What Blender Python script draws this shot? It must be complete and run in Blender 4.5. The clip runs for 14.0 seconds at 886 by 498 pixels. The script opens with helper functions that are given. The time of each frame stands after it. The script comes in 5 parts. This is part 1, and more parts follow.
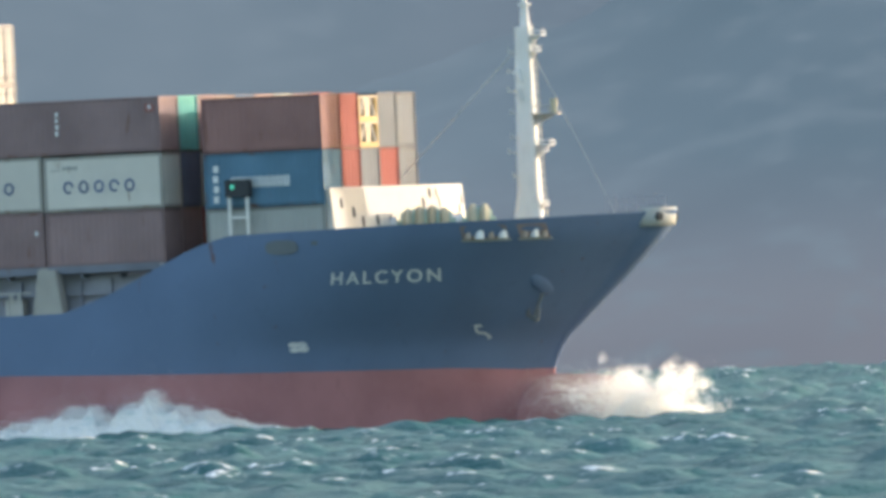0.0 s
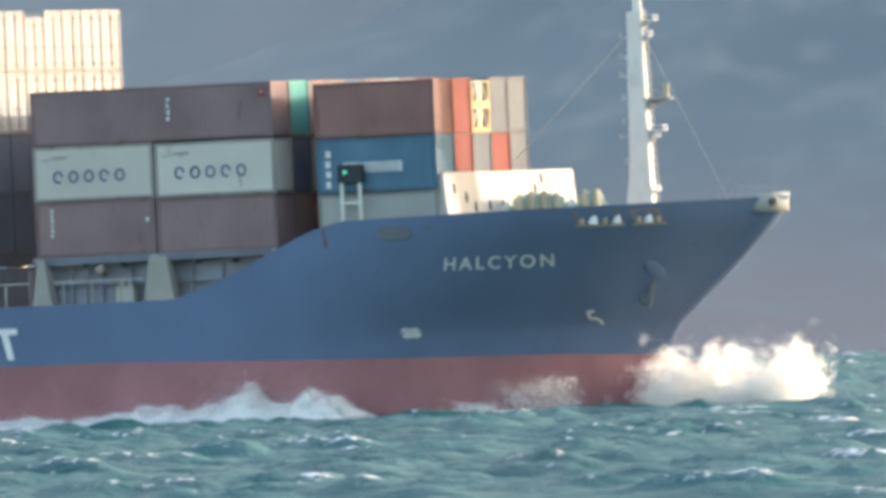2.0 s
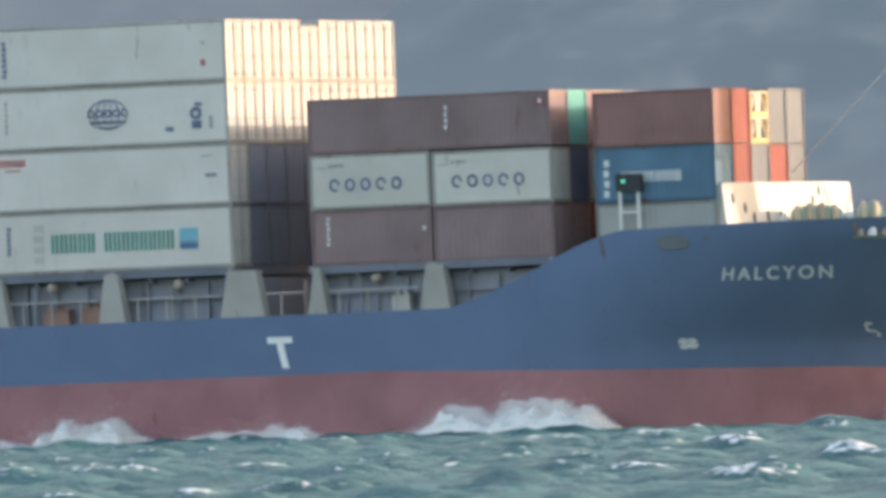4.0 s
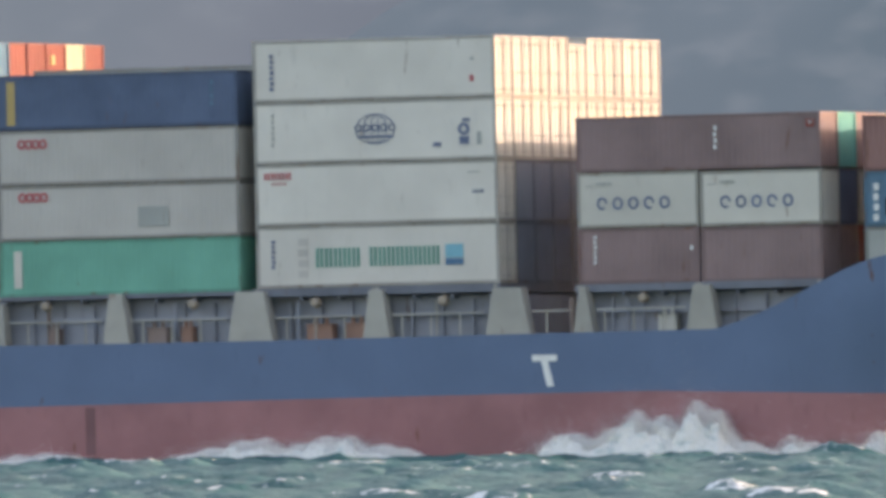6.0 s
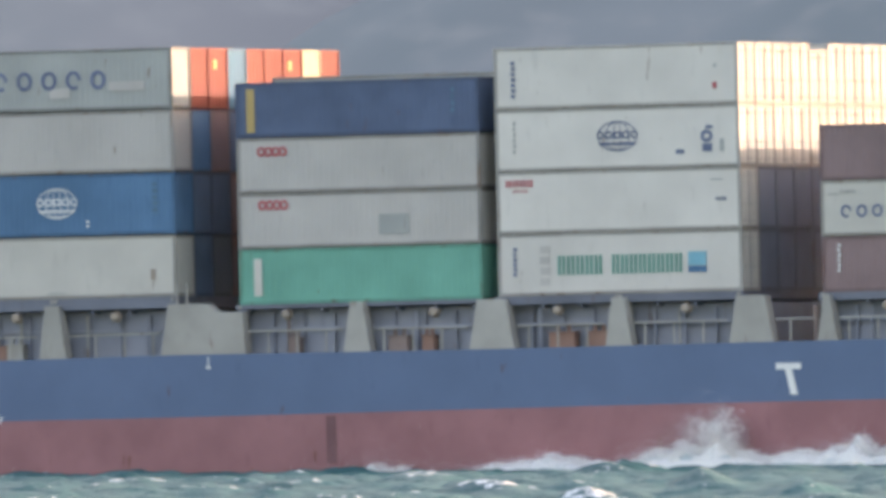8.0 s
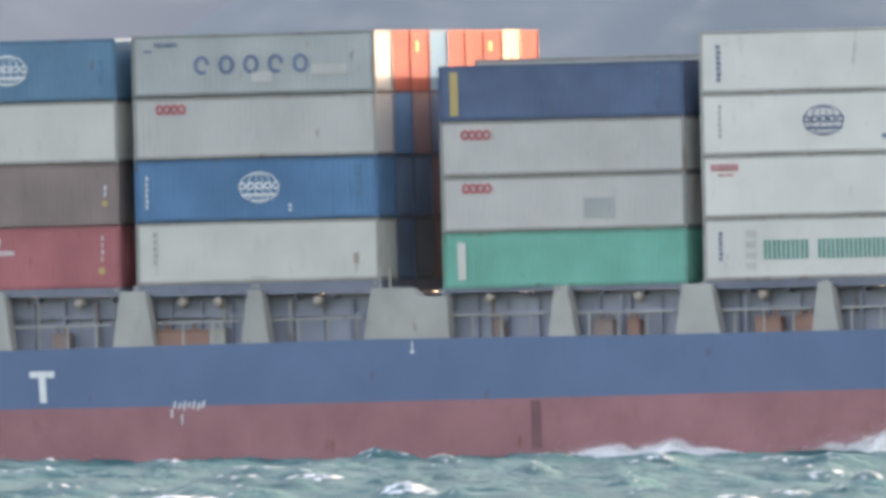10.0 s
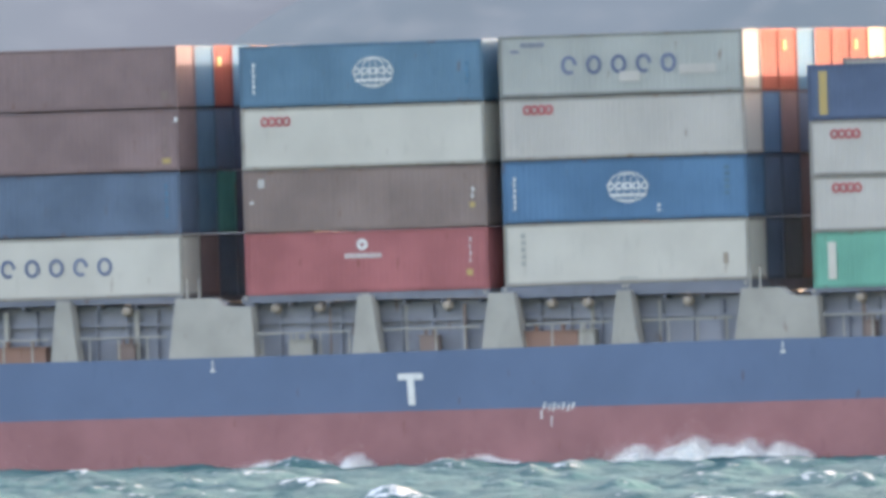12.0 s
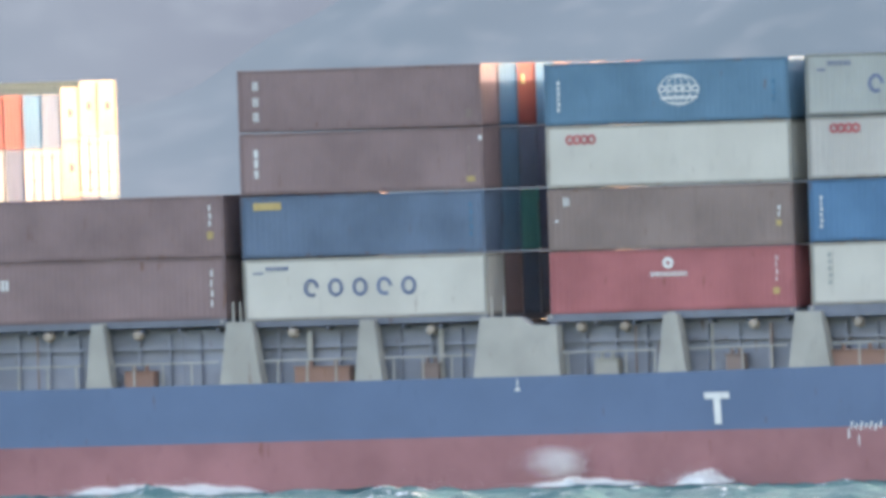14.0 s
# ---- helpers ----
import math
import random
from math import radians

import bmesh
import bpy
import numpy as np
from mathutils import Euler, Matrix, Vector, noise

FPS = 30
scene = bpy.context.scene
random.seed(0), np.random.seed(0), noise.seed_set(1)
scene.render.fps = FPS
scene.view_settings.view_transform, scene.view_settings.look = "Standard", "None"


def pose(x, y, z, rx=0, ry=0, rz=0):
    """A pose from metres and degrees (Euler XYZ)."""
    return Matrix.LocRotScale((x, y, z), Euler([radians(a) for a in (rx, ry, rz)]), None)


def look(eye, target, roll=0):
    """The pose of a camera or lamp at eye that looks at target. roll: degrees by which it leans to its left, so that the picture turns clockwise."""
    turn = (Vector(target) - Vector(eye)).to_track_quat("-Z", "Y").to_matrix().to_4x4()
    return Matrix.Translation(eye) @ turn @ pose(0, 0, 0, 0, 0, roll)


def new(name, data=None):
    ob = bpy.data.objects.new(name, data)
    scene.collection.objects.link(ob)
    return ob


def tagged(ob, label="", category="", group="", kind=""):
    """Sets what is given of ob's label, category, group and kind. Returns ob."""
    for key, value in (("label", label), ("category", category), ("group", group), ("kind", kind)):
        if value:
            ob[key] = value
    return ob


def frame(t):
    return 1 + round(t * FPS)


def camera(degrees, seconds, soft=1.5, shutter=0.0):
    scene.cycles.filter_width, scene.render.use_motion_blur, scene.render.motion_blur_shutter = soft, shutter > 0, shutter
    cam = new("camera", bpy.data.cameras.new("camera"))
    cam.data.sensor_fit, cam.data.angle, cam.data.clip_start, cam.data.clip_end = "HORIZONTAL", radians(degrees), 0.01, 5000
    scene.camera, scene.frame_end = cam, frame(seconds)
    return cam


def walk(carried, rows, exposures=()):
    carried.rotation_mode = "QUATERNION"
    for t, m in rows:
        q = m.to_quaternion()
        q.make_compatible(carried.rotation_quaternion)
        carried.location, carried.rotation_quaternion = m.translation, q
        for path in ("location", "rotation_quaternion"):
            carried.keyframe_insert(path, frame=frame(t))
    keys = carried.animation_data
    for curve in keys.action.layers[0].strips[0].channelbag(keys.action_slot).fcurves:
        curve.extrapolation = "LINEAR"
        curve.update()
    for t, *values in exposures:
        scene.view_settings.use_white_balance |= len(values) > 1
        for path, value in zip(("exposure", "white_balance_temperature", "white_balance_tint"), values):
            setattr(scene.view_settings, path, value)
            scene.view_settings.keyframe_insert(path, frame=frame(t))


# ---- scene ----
# world: camera near the origin on a low shore, sea level z = 0, the ship runs along +x about 1.5 km off
cam = camera(1.5, 14.0, soft=4.2)
EYE = 3.95
VIEW = 20.6
ROWS = [
    (0.0, 21.0634, 0.1494, 2.093),
    (0.5, 20.9801, 0.1437, 2.276),
    (1.0, 20.9000, 0.1412, 2.147),
    (1.5, 20.8189, 0.1301, 2.121),
    (2.0, 20.7318, 0.1322, 2.098),
    (2.5, 20.7180, 0.1376, 2.218),
    (3.0, 20.7160, 0.1439, 2.084),
    (3.2, 20.7136, 0.1439, 2.209),
    (5.3, 20.5928, 0.2065, 0.834),
    (5.5, 20.5932, 0.2055, 0.799),
    (6.0, 20.5993, 0.2061, 0.844),
    (6.5, 20.5720, 0.2060, 0.903),
    (7.0, 20.5507, 0.2143, 0.950),
    (7.5, 20.5244, 0.2328, 0.907),
    (8.0, 20.4820, 0.2256, 0.841),
    (8.2, 20.4787, 0.2209, 0.906),
    (10.3, 20.2865, 0.1998, 0.740),
    (10.5, 20.2721, 0.2017, 0.821),
    (11.0, 20.2865, 0.2031, 1.121),
    (11.5, 20.3587, 0.2200, 1.100),
    (12.0, 20.3969, 0.2148, 1.071),
    (12.5, 20.3910, 0.2278, 0.961),
    (13.0, 20.4060, 0.2367, 0.872),
    (13.5, 20.4108, 0.2551, 1.000),
    (14.0, 20.3852, 0.2561, 1.057),
]
EXPOSURES = [(0.0, 2.21, 6800, 14), (0.7, 2.03, 6950, 15), (2.4, 2.45, 6900, 16), (3.2, 2.43, 7100, 18), (5.3, 2.29, 7800, 27), (6.6, 2.3, 7900, 28), (8.2, 2.65, 7950, 30), (10.5, 2.87, 7900, 31), (14.0, 3.07, 7550, 27)]
walk(cam, [(t, pose(0, 0, EYE, 0, 0, yaw) @ pose(0, 0, 0, pitch, 0, 0) @ pose(0, 0, 0, 0, roll, 0) @ pose(0, 0, 0, 90, 0, 0))
           for t, yaw, pitch, roll in ROWS], EXPOSURES)

# ---- light: low warm sun ahead of the ship and a little to its far side, hazy sky ----
SUN_AZ, SUN_EL = 56.5, 7.6          # azimuth from +x towards +y
world = bpy.data.worlds.new("sky")
scene.world = world
world.use_nodes = True
wn = world.node_tree
sky = wn.nodes.new("ShaderNodeTexSky")
sky.sky_type, sky.sun_disc = "NISHITA", False
sky.sun_elevation, sky.sun_rotation = radians(SUN_EL), radians(90 - SUN_AZ)
sky.air_density, sky.dust_density, sky.ozone_density = 1.0, 2.5, 1.5
wn.links.new(sky.outputs[0], wn.nodes["Background"].inputs[0])
wn.nodes["Background"].inputs[1].default_value = 0.15
sun_data = bpy.data.lights.new("sun", "SUN")
sun_data.energy, sun_data.angle, sun_data.color = 1.22, radians(0.8), (1.0, 0.95, 0.88)
sun = new("sun", sun_data)
to_sun = Vector((math.cos(radians(SUN_AZ)) * math.cos(radians(SUN_EL)), math.sin(radians(SUN_AZ)) * math.cos(radians(SUN_EL)), math.sin(radians(SUN_EL))))
sun.matrix_world = look(to_sun * 200, (0, 0, 0))


# ---- materials ----
def ramp_mix(nt, fac, c1, c2):
    mix = nt.nodes.new("ShaderNodeMix")
    mix.data_type = "RGBA"
    nt.links.new(fac, mix.inputs[0])
    for i, c in ((6, c1), (7, c2)):
        if isinstance(c, tuple):
            mix.inputs[i].default_value = (*c, 1)
        else:
            nt.links.new(c, mix.inputs[i])
    return mix.outputs[2]


def noise_fac(nt, scale, lo=0.4, hi=0.6, stretch=(1, 1, 1), detail=4.0, coords="Object"):
    tc = nt.nodes.new("ShaderNodeTexCoord")
    mp = nt.nodes.new("ShaderNodeMapping")
    mp.inputs["Scale"].default_value = stretch
    nt.links.new(tc.outputs[coords], mp.inputs[0])
    own = nt.nodes.new("ShaderNodeObjectInfo")
    far = nt.nodes.new("ShaderNodeMath")
    far.operation = "MULTIPLY"
    far.inputs[1].default_value = 60.0
    nt.links.new(own.outputs["Random"], far.inputs[0])
    nt.links.new(far.outputs[0], mp.inputs["Location"])
    tx = nt.nodes.new("ShaderNodeTexNoise")
    tx.inputs["Scale"].default_value, tx.inputs["Detail"].default_value = scale, detail
    nt.links.new(mp.outputs[0], tx.inputs["Vector"])
    mr = nt.nodes.new("ShaderNodeMapRange")
    mr.inputs[1].default_value, mr.inputs[2].default_value = lo, hi
    nt.links.new(tx.outputs["Fac"], mr.inputs[0])
    return mr.outputs[0]


PAINTS = {}


def paint(name, colour, dark=0.78, rough=0.55, metal=0.0, streak=True, rust=0.0, spread=0.05):
    """Weathered marine paint: broad fading, fine streaks running down, a little rust."""
    m = bpy.data.materials.new(name)
    m.use_nodes = True
    nt = m.node_tree
    b = nt.nodes["Principled BSDF"]
    b.inputs["Roughness"].default_value, b.inputs["Metallic"].default_value = rough + 0.1, metal
    b.inputs["Specular IOR Level"].default_value = 0.06
    PAINTS[name] = colour
    low = tuple(c * dark for c in colour)
    col = ramp_mix(nt, noise_fac(nt, 0.35, 0.35, 0.65), low, colour)
    if streak:
        col = ramp_mix(nt, noise_fac(nt, 1.6, 0.60, 0.95, (1.3, 1.3, 0.4)), col, tuple(c * dark * 0.85 for c in colour))
    if rust:
        col = ramp_mix(nt, noise_fac(nt, 1.1, 0.70 - 0.2 * rust, 0.80, (2.2, 2.2, 0.5), 8), col, (0.16, 0.07, 0.035))
    info = nt.nodes.new("ShaderNodeObjectInfo")
    hsv = nt.nodes.new("ShaderNodeHueSaturation")
    val = nt.nodes.new("ShaderNodeMapRange")
    val.inputs[3].default_value, val.inputs[4].default_value = 1 - spread, 1 + spread
    nt.links.new(info.outputs["Random"], val.inputs[0])
    nt.links.new(val.outputs[0], hsv.inputs["Value"])
    nt.links.new(col, hsv.inputs["Color"])
    nt.links.new(hsv.outputs[0], b.inputs["Base Color"])
    bump = nt.nodes.new("ShaderNodeBump")
    bump.inputs["Strength"].default_value, bump.inputs["Distance"].default_value = 0.25, 0.02
    nt.links.new(noise_fac(nt, 6, 0.2, 0.8), bump.inputs["Height"])
    nt.links.new(bump.outputs[0], b.inputs["Normal"])
    return m


M = {
    "maroon": paint("maroon container paint", (0.284, 0.199, 0.196), rust=0.25),
    "oxide": paint("red-brown container paint", (0.31, 0.17, 0.155), rust=0.25),
    "brown": paint("brown container paint", (0.29, 0.22, 0.2), rust=0.2),
    "magenta": paint("faded red container paint", (0.47, 0.168, 0.172), rust=0.15),
    "orange": paint("orange container paint", (0.315, 0.080, 0.064), rust=0.1),
    "red": paint("red container paint", (0.29, 0.074, 0.062), rust=0.2),
    "cream": paint("cream container paint", (0.58, 0.50, 0.36)),
    "reefer": paint("white refrigerated container paint", (0.66, 0.63, 0.575), dark=0.9, rough=0.45, rust=0.05),
    "white": paint("off-white container paint", (0.575, 0.552, 0.495), dark=0.88, rust=0.08),
    "lightgrey": paint("light grey container paint", (0.51, 0.485, 0.45), dark=0.88, rust=0.1),
    "grey": paint("grey container paint", (0.385, 0.40, 0.378), dark=0.85, rust=0.12),
    "green": paint("green container paint", (0.15, 0.44, 0.345), rust=0.12),
    "teal": paint("teal container paint", (0.09, 0.38, 0.34), rust=0.1),
    "navy": paint("dark blue container paint", (0.108, 0.15, 0.23), rust=0.1),
    "blue": paint("blue container paint", (0.098, 0.217, 0.35), rust=0.06),
    "skyblue": paint("light blue container paint", (0.075, 0.22, 0.34), rust=0.08),
    "steelblue": paint("faded blue container paint", (0.115, 0.224, 0.312), rust=0.08),
    "slate": paint("slate grey container paint", (0.17, 0.19, 0.205), dark=0.85, rust=0.12),
    "bluegrey": paint("blue-grey container paint", (0.20, 0.225, 0.275), dark=0.85, rust=0.12),
    "dullblue": paint("dull blue container paint", (0.138, 0.195, 0.272), rust=0.1),
    "tan": paint("tan lamp housing", (0.40, 0.33, 0.27), rust=0.2),
    "stain": paint("dark rust-brown stain", (0.21, 0.11, 0.115), rust=0.3),
    "hull": paint("blue hull paint", (0.132, 0.194, 0.300), dark=0.9, rough=0.5, rust=0.04),
    "boot": paint("red antifouling paint", (0.375, 0.18, 0.186), dark=0.8, rough=0.65, rust=0.12),
    "deckgrey": paint("grey deck paint", (0.435, 0.42, 0.38), rust=0.2),
    "coaming": paint("blue-grey coaming paint", (0.315, 0.335, 0.385), rust=0.2),
    "offwhite": paint("white superstructure paint", (0.52, 0.51, 0.47), dark=0.92, rust=0.06),
    "hatch": paint("blue-grey hatch paint", (0.195, 0.212, 0.25), rust=0.25),
    "mast": paint("cream white mast paint", (0.74, 0.73, 0.69), dark=0.92, rust=0.05),
    "machine": paint("green machinery paint", (0.36, 0.5, 0.42), rust=0.3),
    "rope": paint("mooring rope", (0.55, 0.52, 0.38), dark=0.7, rough=0.9),
    "dark": paint("black painted steel", (0.06, 0.065, 0.07), rough=0.6),
    "mark": paint("white marking paint", (0.75, 0.76, 0.74), dark=0.85, rust=0.05),
    "markblue": paint("dark blue marking paint", (0.16, 0.20, 0.30)),
    "markgreen": paint("green marking paint", (0.12, 0.36, 0.29)),
    "markred": paint("red marking paint", (0.56, 0.15, 0.16)),
    "markyellow": paint("yellow marking paint", (0.52, 0.38, 0.17)),
    "marksky": paint("light blue marking paint", (0.22, 0.55, 0.66)),
    "rustred": paint("orange-red deck gear paint", (0.36, 0.215, 0.17), rust=0.4),
    "rodgrey": paint("galvanised locking bar", (0.5, 0.49, 0.46), rough=0.6, rust=0.3),
}

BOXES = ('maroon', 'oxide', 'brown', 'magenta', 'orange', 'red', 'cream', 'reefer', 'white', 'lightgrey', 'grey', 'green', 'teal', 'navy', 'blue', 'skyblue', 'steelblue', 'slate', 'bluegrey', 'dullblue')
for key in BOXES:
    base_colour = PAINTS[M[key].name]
    # rail paint darkened: edge grime, and on pale boxes the shaded seams too
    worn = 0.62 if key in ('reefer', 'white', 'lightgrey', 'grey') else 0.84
    M[key + ' rail'] = paint(M[key].name + ' on darkened worn rails', tuple(c * worn for c in base_colour), rust=0.55)


def glow(name, colour, strength):
    m = bpy.data.materials.new(name)
    m.use_nodes = True
    b = m.node_tree.nodes["Principled BSDF"]
    b.inputs["Base Color"].default_value = (*colour, 1)
    b.inputs["Emission Color"].default_value = (*colour, 1)
    b.inputs["Emission Strength"].default_value = strength
    return m


M["greenlamp"] = glow("green sidelight lens", (0.05, 0.5, 0.35), 0.25)


def water_material(name):
    m = bpy.data.materials.new(name)
    m.use_nodes = True
    nt = m.node_tree
    b = nt.nodes["Principled BSDF"]
    col = ramp_mix(nt, noise_fac(nt, 0.05, 0.35, 0.65), (0.020, 0.092, 0.092), (0.034, 0.128, 0.126))
    at = nt.nodes.new("ShaderNodeAttribute")
    at.attribute_name = "foam"
    br = noise_fac(nt, 3.2, 0.30, 0.70, (0.7, 0.35, 1), 10)
    add = nt.nodes.new("ShaderNodeMath")
    add.operation = "ADD"
    nt.links.new(at.outputs["Fac"], add.inputs[0])
    nt.links.new(br, add.inputs[1])
    mr = nt.nodes.new("ShaderNodeMapRange")
    mr.inputs[1].default_value, mr.inputs[2].default_value = 1.02, 1.42
    nt.links.new(add.outputs[0], mr.inputs[0])
    col = ramp_mix(nt, mr.outputs[0], col, (0.78, 0.80, 0.78))
    nt.links.new(col, b.inputs["Base Color"])
    rr = nt.nodes.new("ShaderNodeMapRange")
    rr.inputs[3].default_value, rr.inputs[4].default_value = 0.45, 0.85
    nt.links.new(mr.outputs[0], rr.inputs[0])
    nt.links.new(rr.outputs[0], b.inputs["Roughness"])
    b.inputs["IOR"].default_value = 1.33
    b.inputs["Specular IOR Level"].default_value = 0.07
    bump = nt.nodes.new("ShaderNodeBump")
    bump.inputs["Strength"].default_value, bump.inputs["Distance"].default_value = 0.65, 0.13
    nt.links.new(noise_fac(nt, 1.9, 0.2, 0.8, (1, 0.7, 1), 8), bump.inputs["Height"])
    nt.links.new(bump.outputs[0], b.inputs["Normal"])
    return m


M["sea"] = water_material("grey-green sea water with foam")


# ---- building helpers ----
def link_mesh(name, bm, material, parent=None, label=""):
    me = bpy.data.meshes.new(name)
    bm.normal_update()
    bm.to_mesh(me)
    bm.free()
    return link_data(name, me, material, parent, label)


def link_data(name, me, material, parent=None, label=""):
    if material is not None and not me.materials:
        me.materials.append(material)
    ob = new(name, me)
    ob.parent = parent
    if label:
        tagged(ob, label)
    return ob


def part(name, bm, material, parent, label=""):
    """One mesh object under a thing or a part; the ship's own parts are laid level."""
    root = parent
    while root.parent:
        root = root.parent
    if root.name == "container_ship":
        for v in bm.verts:
            v.co.z += level(v.co.x)
    return link_mesh(name, bm, material, parent, label)


def box(bm, x0, x1, y0, y1, z0, z1, bevel=0.0):
    m = Matrix.Translation(((x0 + x1) / 2, (y0 + y1) / 2, (z0 + z1) / 2)) @ Matrix.Diagonal((x1 - x0, y1 - y0, z1 - z0, 1))
    made = bmesh.ops.create_cube(bm, size=1, matrix=m)
    if bevel:
        edges = list({e for v in made["verts"] for e in v.link_edges})
        bmesh.ops.bevel(bm, geom=edges, offset=bevel, segments=2, affect="EDGES")
    return bm


def rod(bm, p, q, r0, r1=None, sides=8):
    p, q = Vector(p), Vector(q)
    d = q - p
    m = Matrix.Translation((p + q) / 2) @ d.to_track_quat("Z", "Y").to_matrix().to_4x4()
    bmesh.ops.create_cone(bm, cap_ends=True, segments=sides, radius1=r0, radius2=r0 if r1 is None else r1, depth=d.length, matrix=m)
    return bm


def prism(bm, outline, y0, y1):
    """A solid with an (x, z) outline between two y."""
    a = [bm.verts.new((x, y0, z)) for x, z in outline]
    b = [bm.verts.new((x, y1, z)) for x, z in outline]
    n = len(outline)
    bm.faces.new(a)
    bm.faces.new(b[::-1])
    for i in range(n):
        bm.faces.new((a[i], b[i], b[(i + 1) % n], a[(i + 1) % n]))
    bmesh.ops.recalc_face_normals(bm, faces=bm.faces)
    return bm


def interp(x, table):
    return float(np.interp(x, [p[0] for p in table], [p[1] for p in table]))


# ---- the ship's way: one straight course at constant speed, a slow roll, the bow trimmed up a little ----
SPEED = 7.8
TRIM, PIVOT = 0.57, 14.7
HEEL = [(0.0, 0.1), (1.5, 0.15), (3.0, -0.22), (4.2, -0.4), (5.5, -0.45), (6.5, -0.33), (8.0, -0.2), (9.2, 0.15), (10.5, 0.35), (12.5, 0.4), (14.0, 0.55)]


def ship_at(t, local=None):
    m = Matrix.Translation((PIVOT - 564.549 - SPEED * (6.5 - t), 1487.466, 7.85)) @ pose(0, 0, 0, interp(t, HEEL), -TRIM, 0) @ Matrix.Translation((-PIVOT, 11.2, -7.85))
    return m if local is None else m @ local


def level(x):
    """The ship's lines were taken off with her bow up: this lays them level, aft higher, forward lower."""
    return math.tan(radians(TRIM)) * (PIVOT - x)


CARGO = []      # every thing that rides on the ship, with its place on it


def aboard(ob, local):
    local = Matrix.Translation((0, 0, level(local.translation.x) if ob.name != "container_ship" else 0)) @ local
    CARGO.append((ob, local))
    ob.matrix_basis = ship_at(0, local)
    return ob


# ---- sea ----
def wave_field(x, y, seed, count=46, steep=1.0):
    rng = np.random.default_rng(seed)
    h = np.zeros_like(x)
    dx = np.zeros_like(x)
    for i in range(count):
        lam = 1.25 * (14 / 1.25) ** rng.random()
        ang = radians(rng.normal(200, 38))
        k = 2 * math.pi / lam
        amp = 0.0070 * lam ** 0.88 * steep * rng.uniform(0.6, 1.4)
        ph = k * (x * math.cos(ang) + y * math.sin(ang)) + rng.uniform(0, 6.283)
        h += amp * np.sin(ph)
        dx += amp * np.cos(ph) * math.cos(ang)
    return h, dx


def wave_sheet(name, x0, x1, y0, y1, sx, sy, seed, steep, label, level=0.0):
    nx, ny = int((x1 - x0) / sx) + 1, int((y1 - y0) / sy) + 1
    gx, gy = np.meshgrid(np.linspace(x0, x1, nx), np.linspace(y0, y1, ny))
    h, dx = wave_field(gx, gy, seed, steep=steep)
    sd = h.std() + 1e-6
    peak = np.clip(h / sd - 0.9, 0, None)
    z = h + 0.22 * sd * peak ** 1.5
    edge = np.minimum(np.minimum(gx - x0, x1 - gx) / 12, np.minimum(gy - y0, y1 - gy) / 30).clip(0, 1)
    z = z * edge - (1 - edge) * 1.2 + level
    foam = np.clip((h / sd - 1.9) * 0.9, 0, 0.78) * (np.sin(gx * 0.21 + seed) * np.sin(gy * 0.083 + gx * 0.05) * 0.5 + 0.6).clip(0, 1)
    co = np.stack([gx + dx * 0.5, gy, z], -1).reshape(-1, 3).astype(np.float32)
    idx = np.arange(nx * ny).reshape(ny, nx)
    quads = np.stack([idx[:-1, :-1], idx[:-1, 1:], idx[1:, 1:], idx[1:, :-1]], -1).reshape(-1, 4)
    me = bpy.data.meshes.new(name)
    me.vertices.add(len(co))
    me.vertices.foreach_set("co", co.ravel())
    me.loops.add(quads.size)
    me.loops.foreach_set("vertex_index", quads.ravel().astype(np.int32))
    me.polygons.add(len(quads))
    me.polygons.foreach_set("loop_start", np.arange(0, quads.size, 4, dtype=np.int32))
    me.update(calc_edges=True)
    me.attributes.new("foam", "FLOAT", "POINT").data.foreach_set("value", foam.ravel().astype(np.float32))
    me.shade_smooth()
    me.materials.append(M["sea"])
    return tagged(new(name, me), label, "sea", kind="structure")


sea = wave_sheet("water", -2600, 2600, -400, 4600, 26, 20, 3, 0.0, "grey-green sea reaching to the far shore", level=-1.3)
sea.matrix_basis = pose(0, 0, 0, 0, 0, VIEW)
far_waves = wave_sheet("water_far", -95, 95, 1640, 3300, 0.8, 2.6, 5, 1.35, "choppy grey-green sea with small whitecaps behind the ship", level=-0.45)
far_waves.matrix_basis = pose(0, 0, 0, 0, 0, VIEW)
near_waves = wave_sheet("water_near", -48, 92, 810, 1640, 0.4, 0.8, 11, 1.0, "choppy grey-green sea with white foam crests", level=-0.42)
cross_waves = wave_sheet("water_cross", -75, 65, 810, 1640, 0.42, 0.85, 23, 0.9, "crossing grey-green wavelets with foam flecks", level=-0.5)


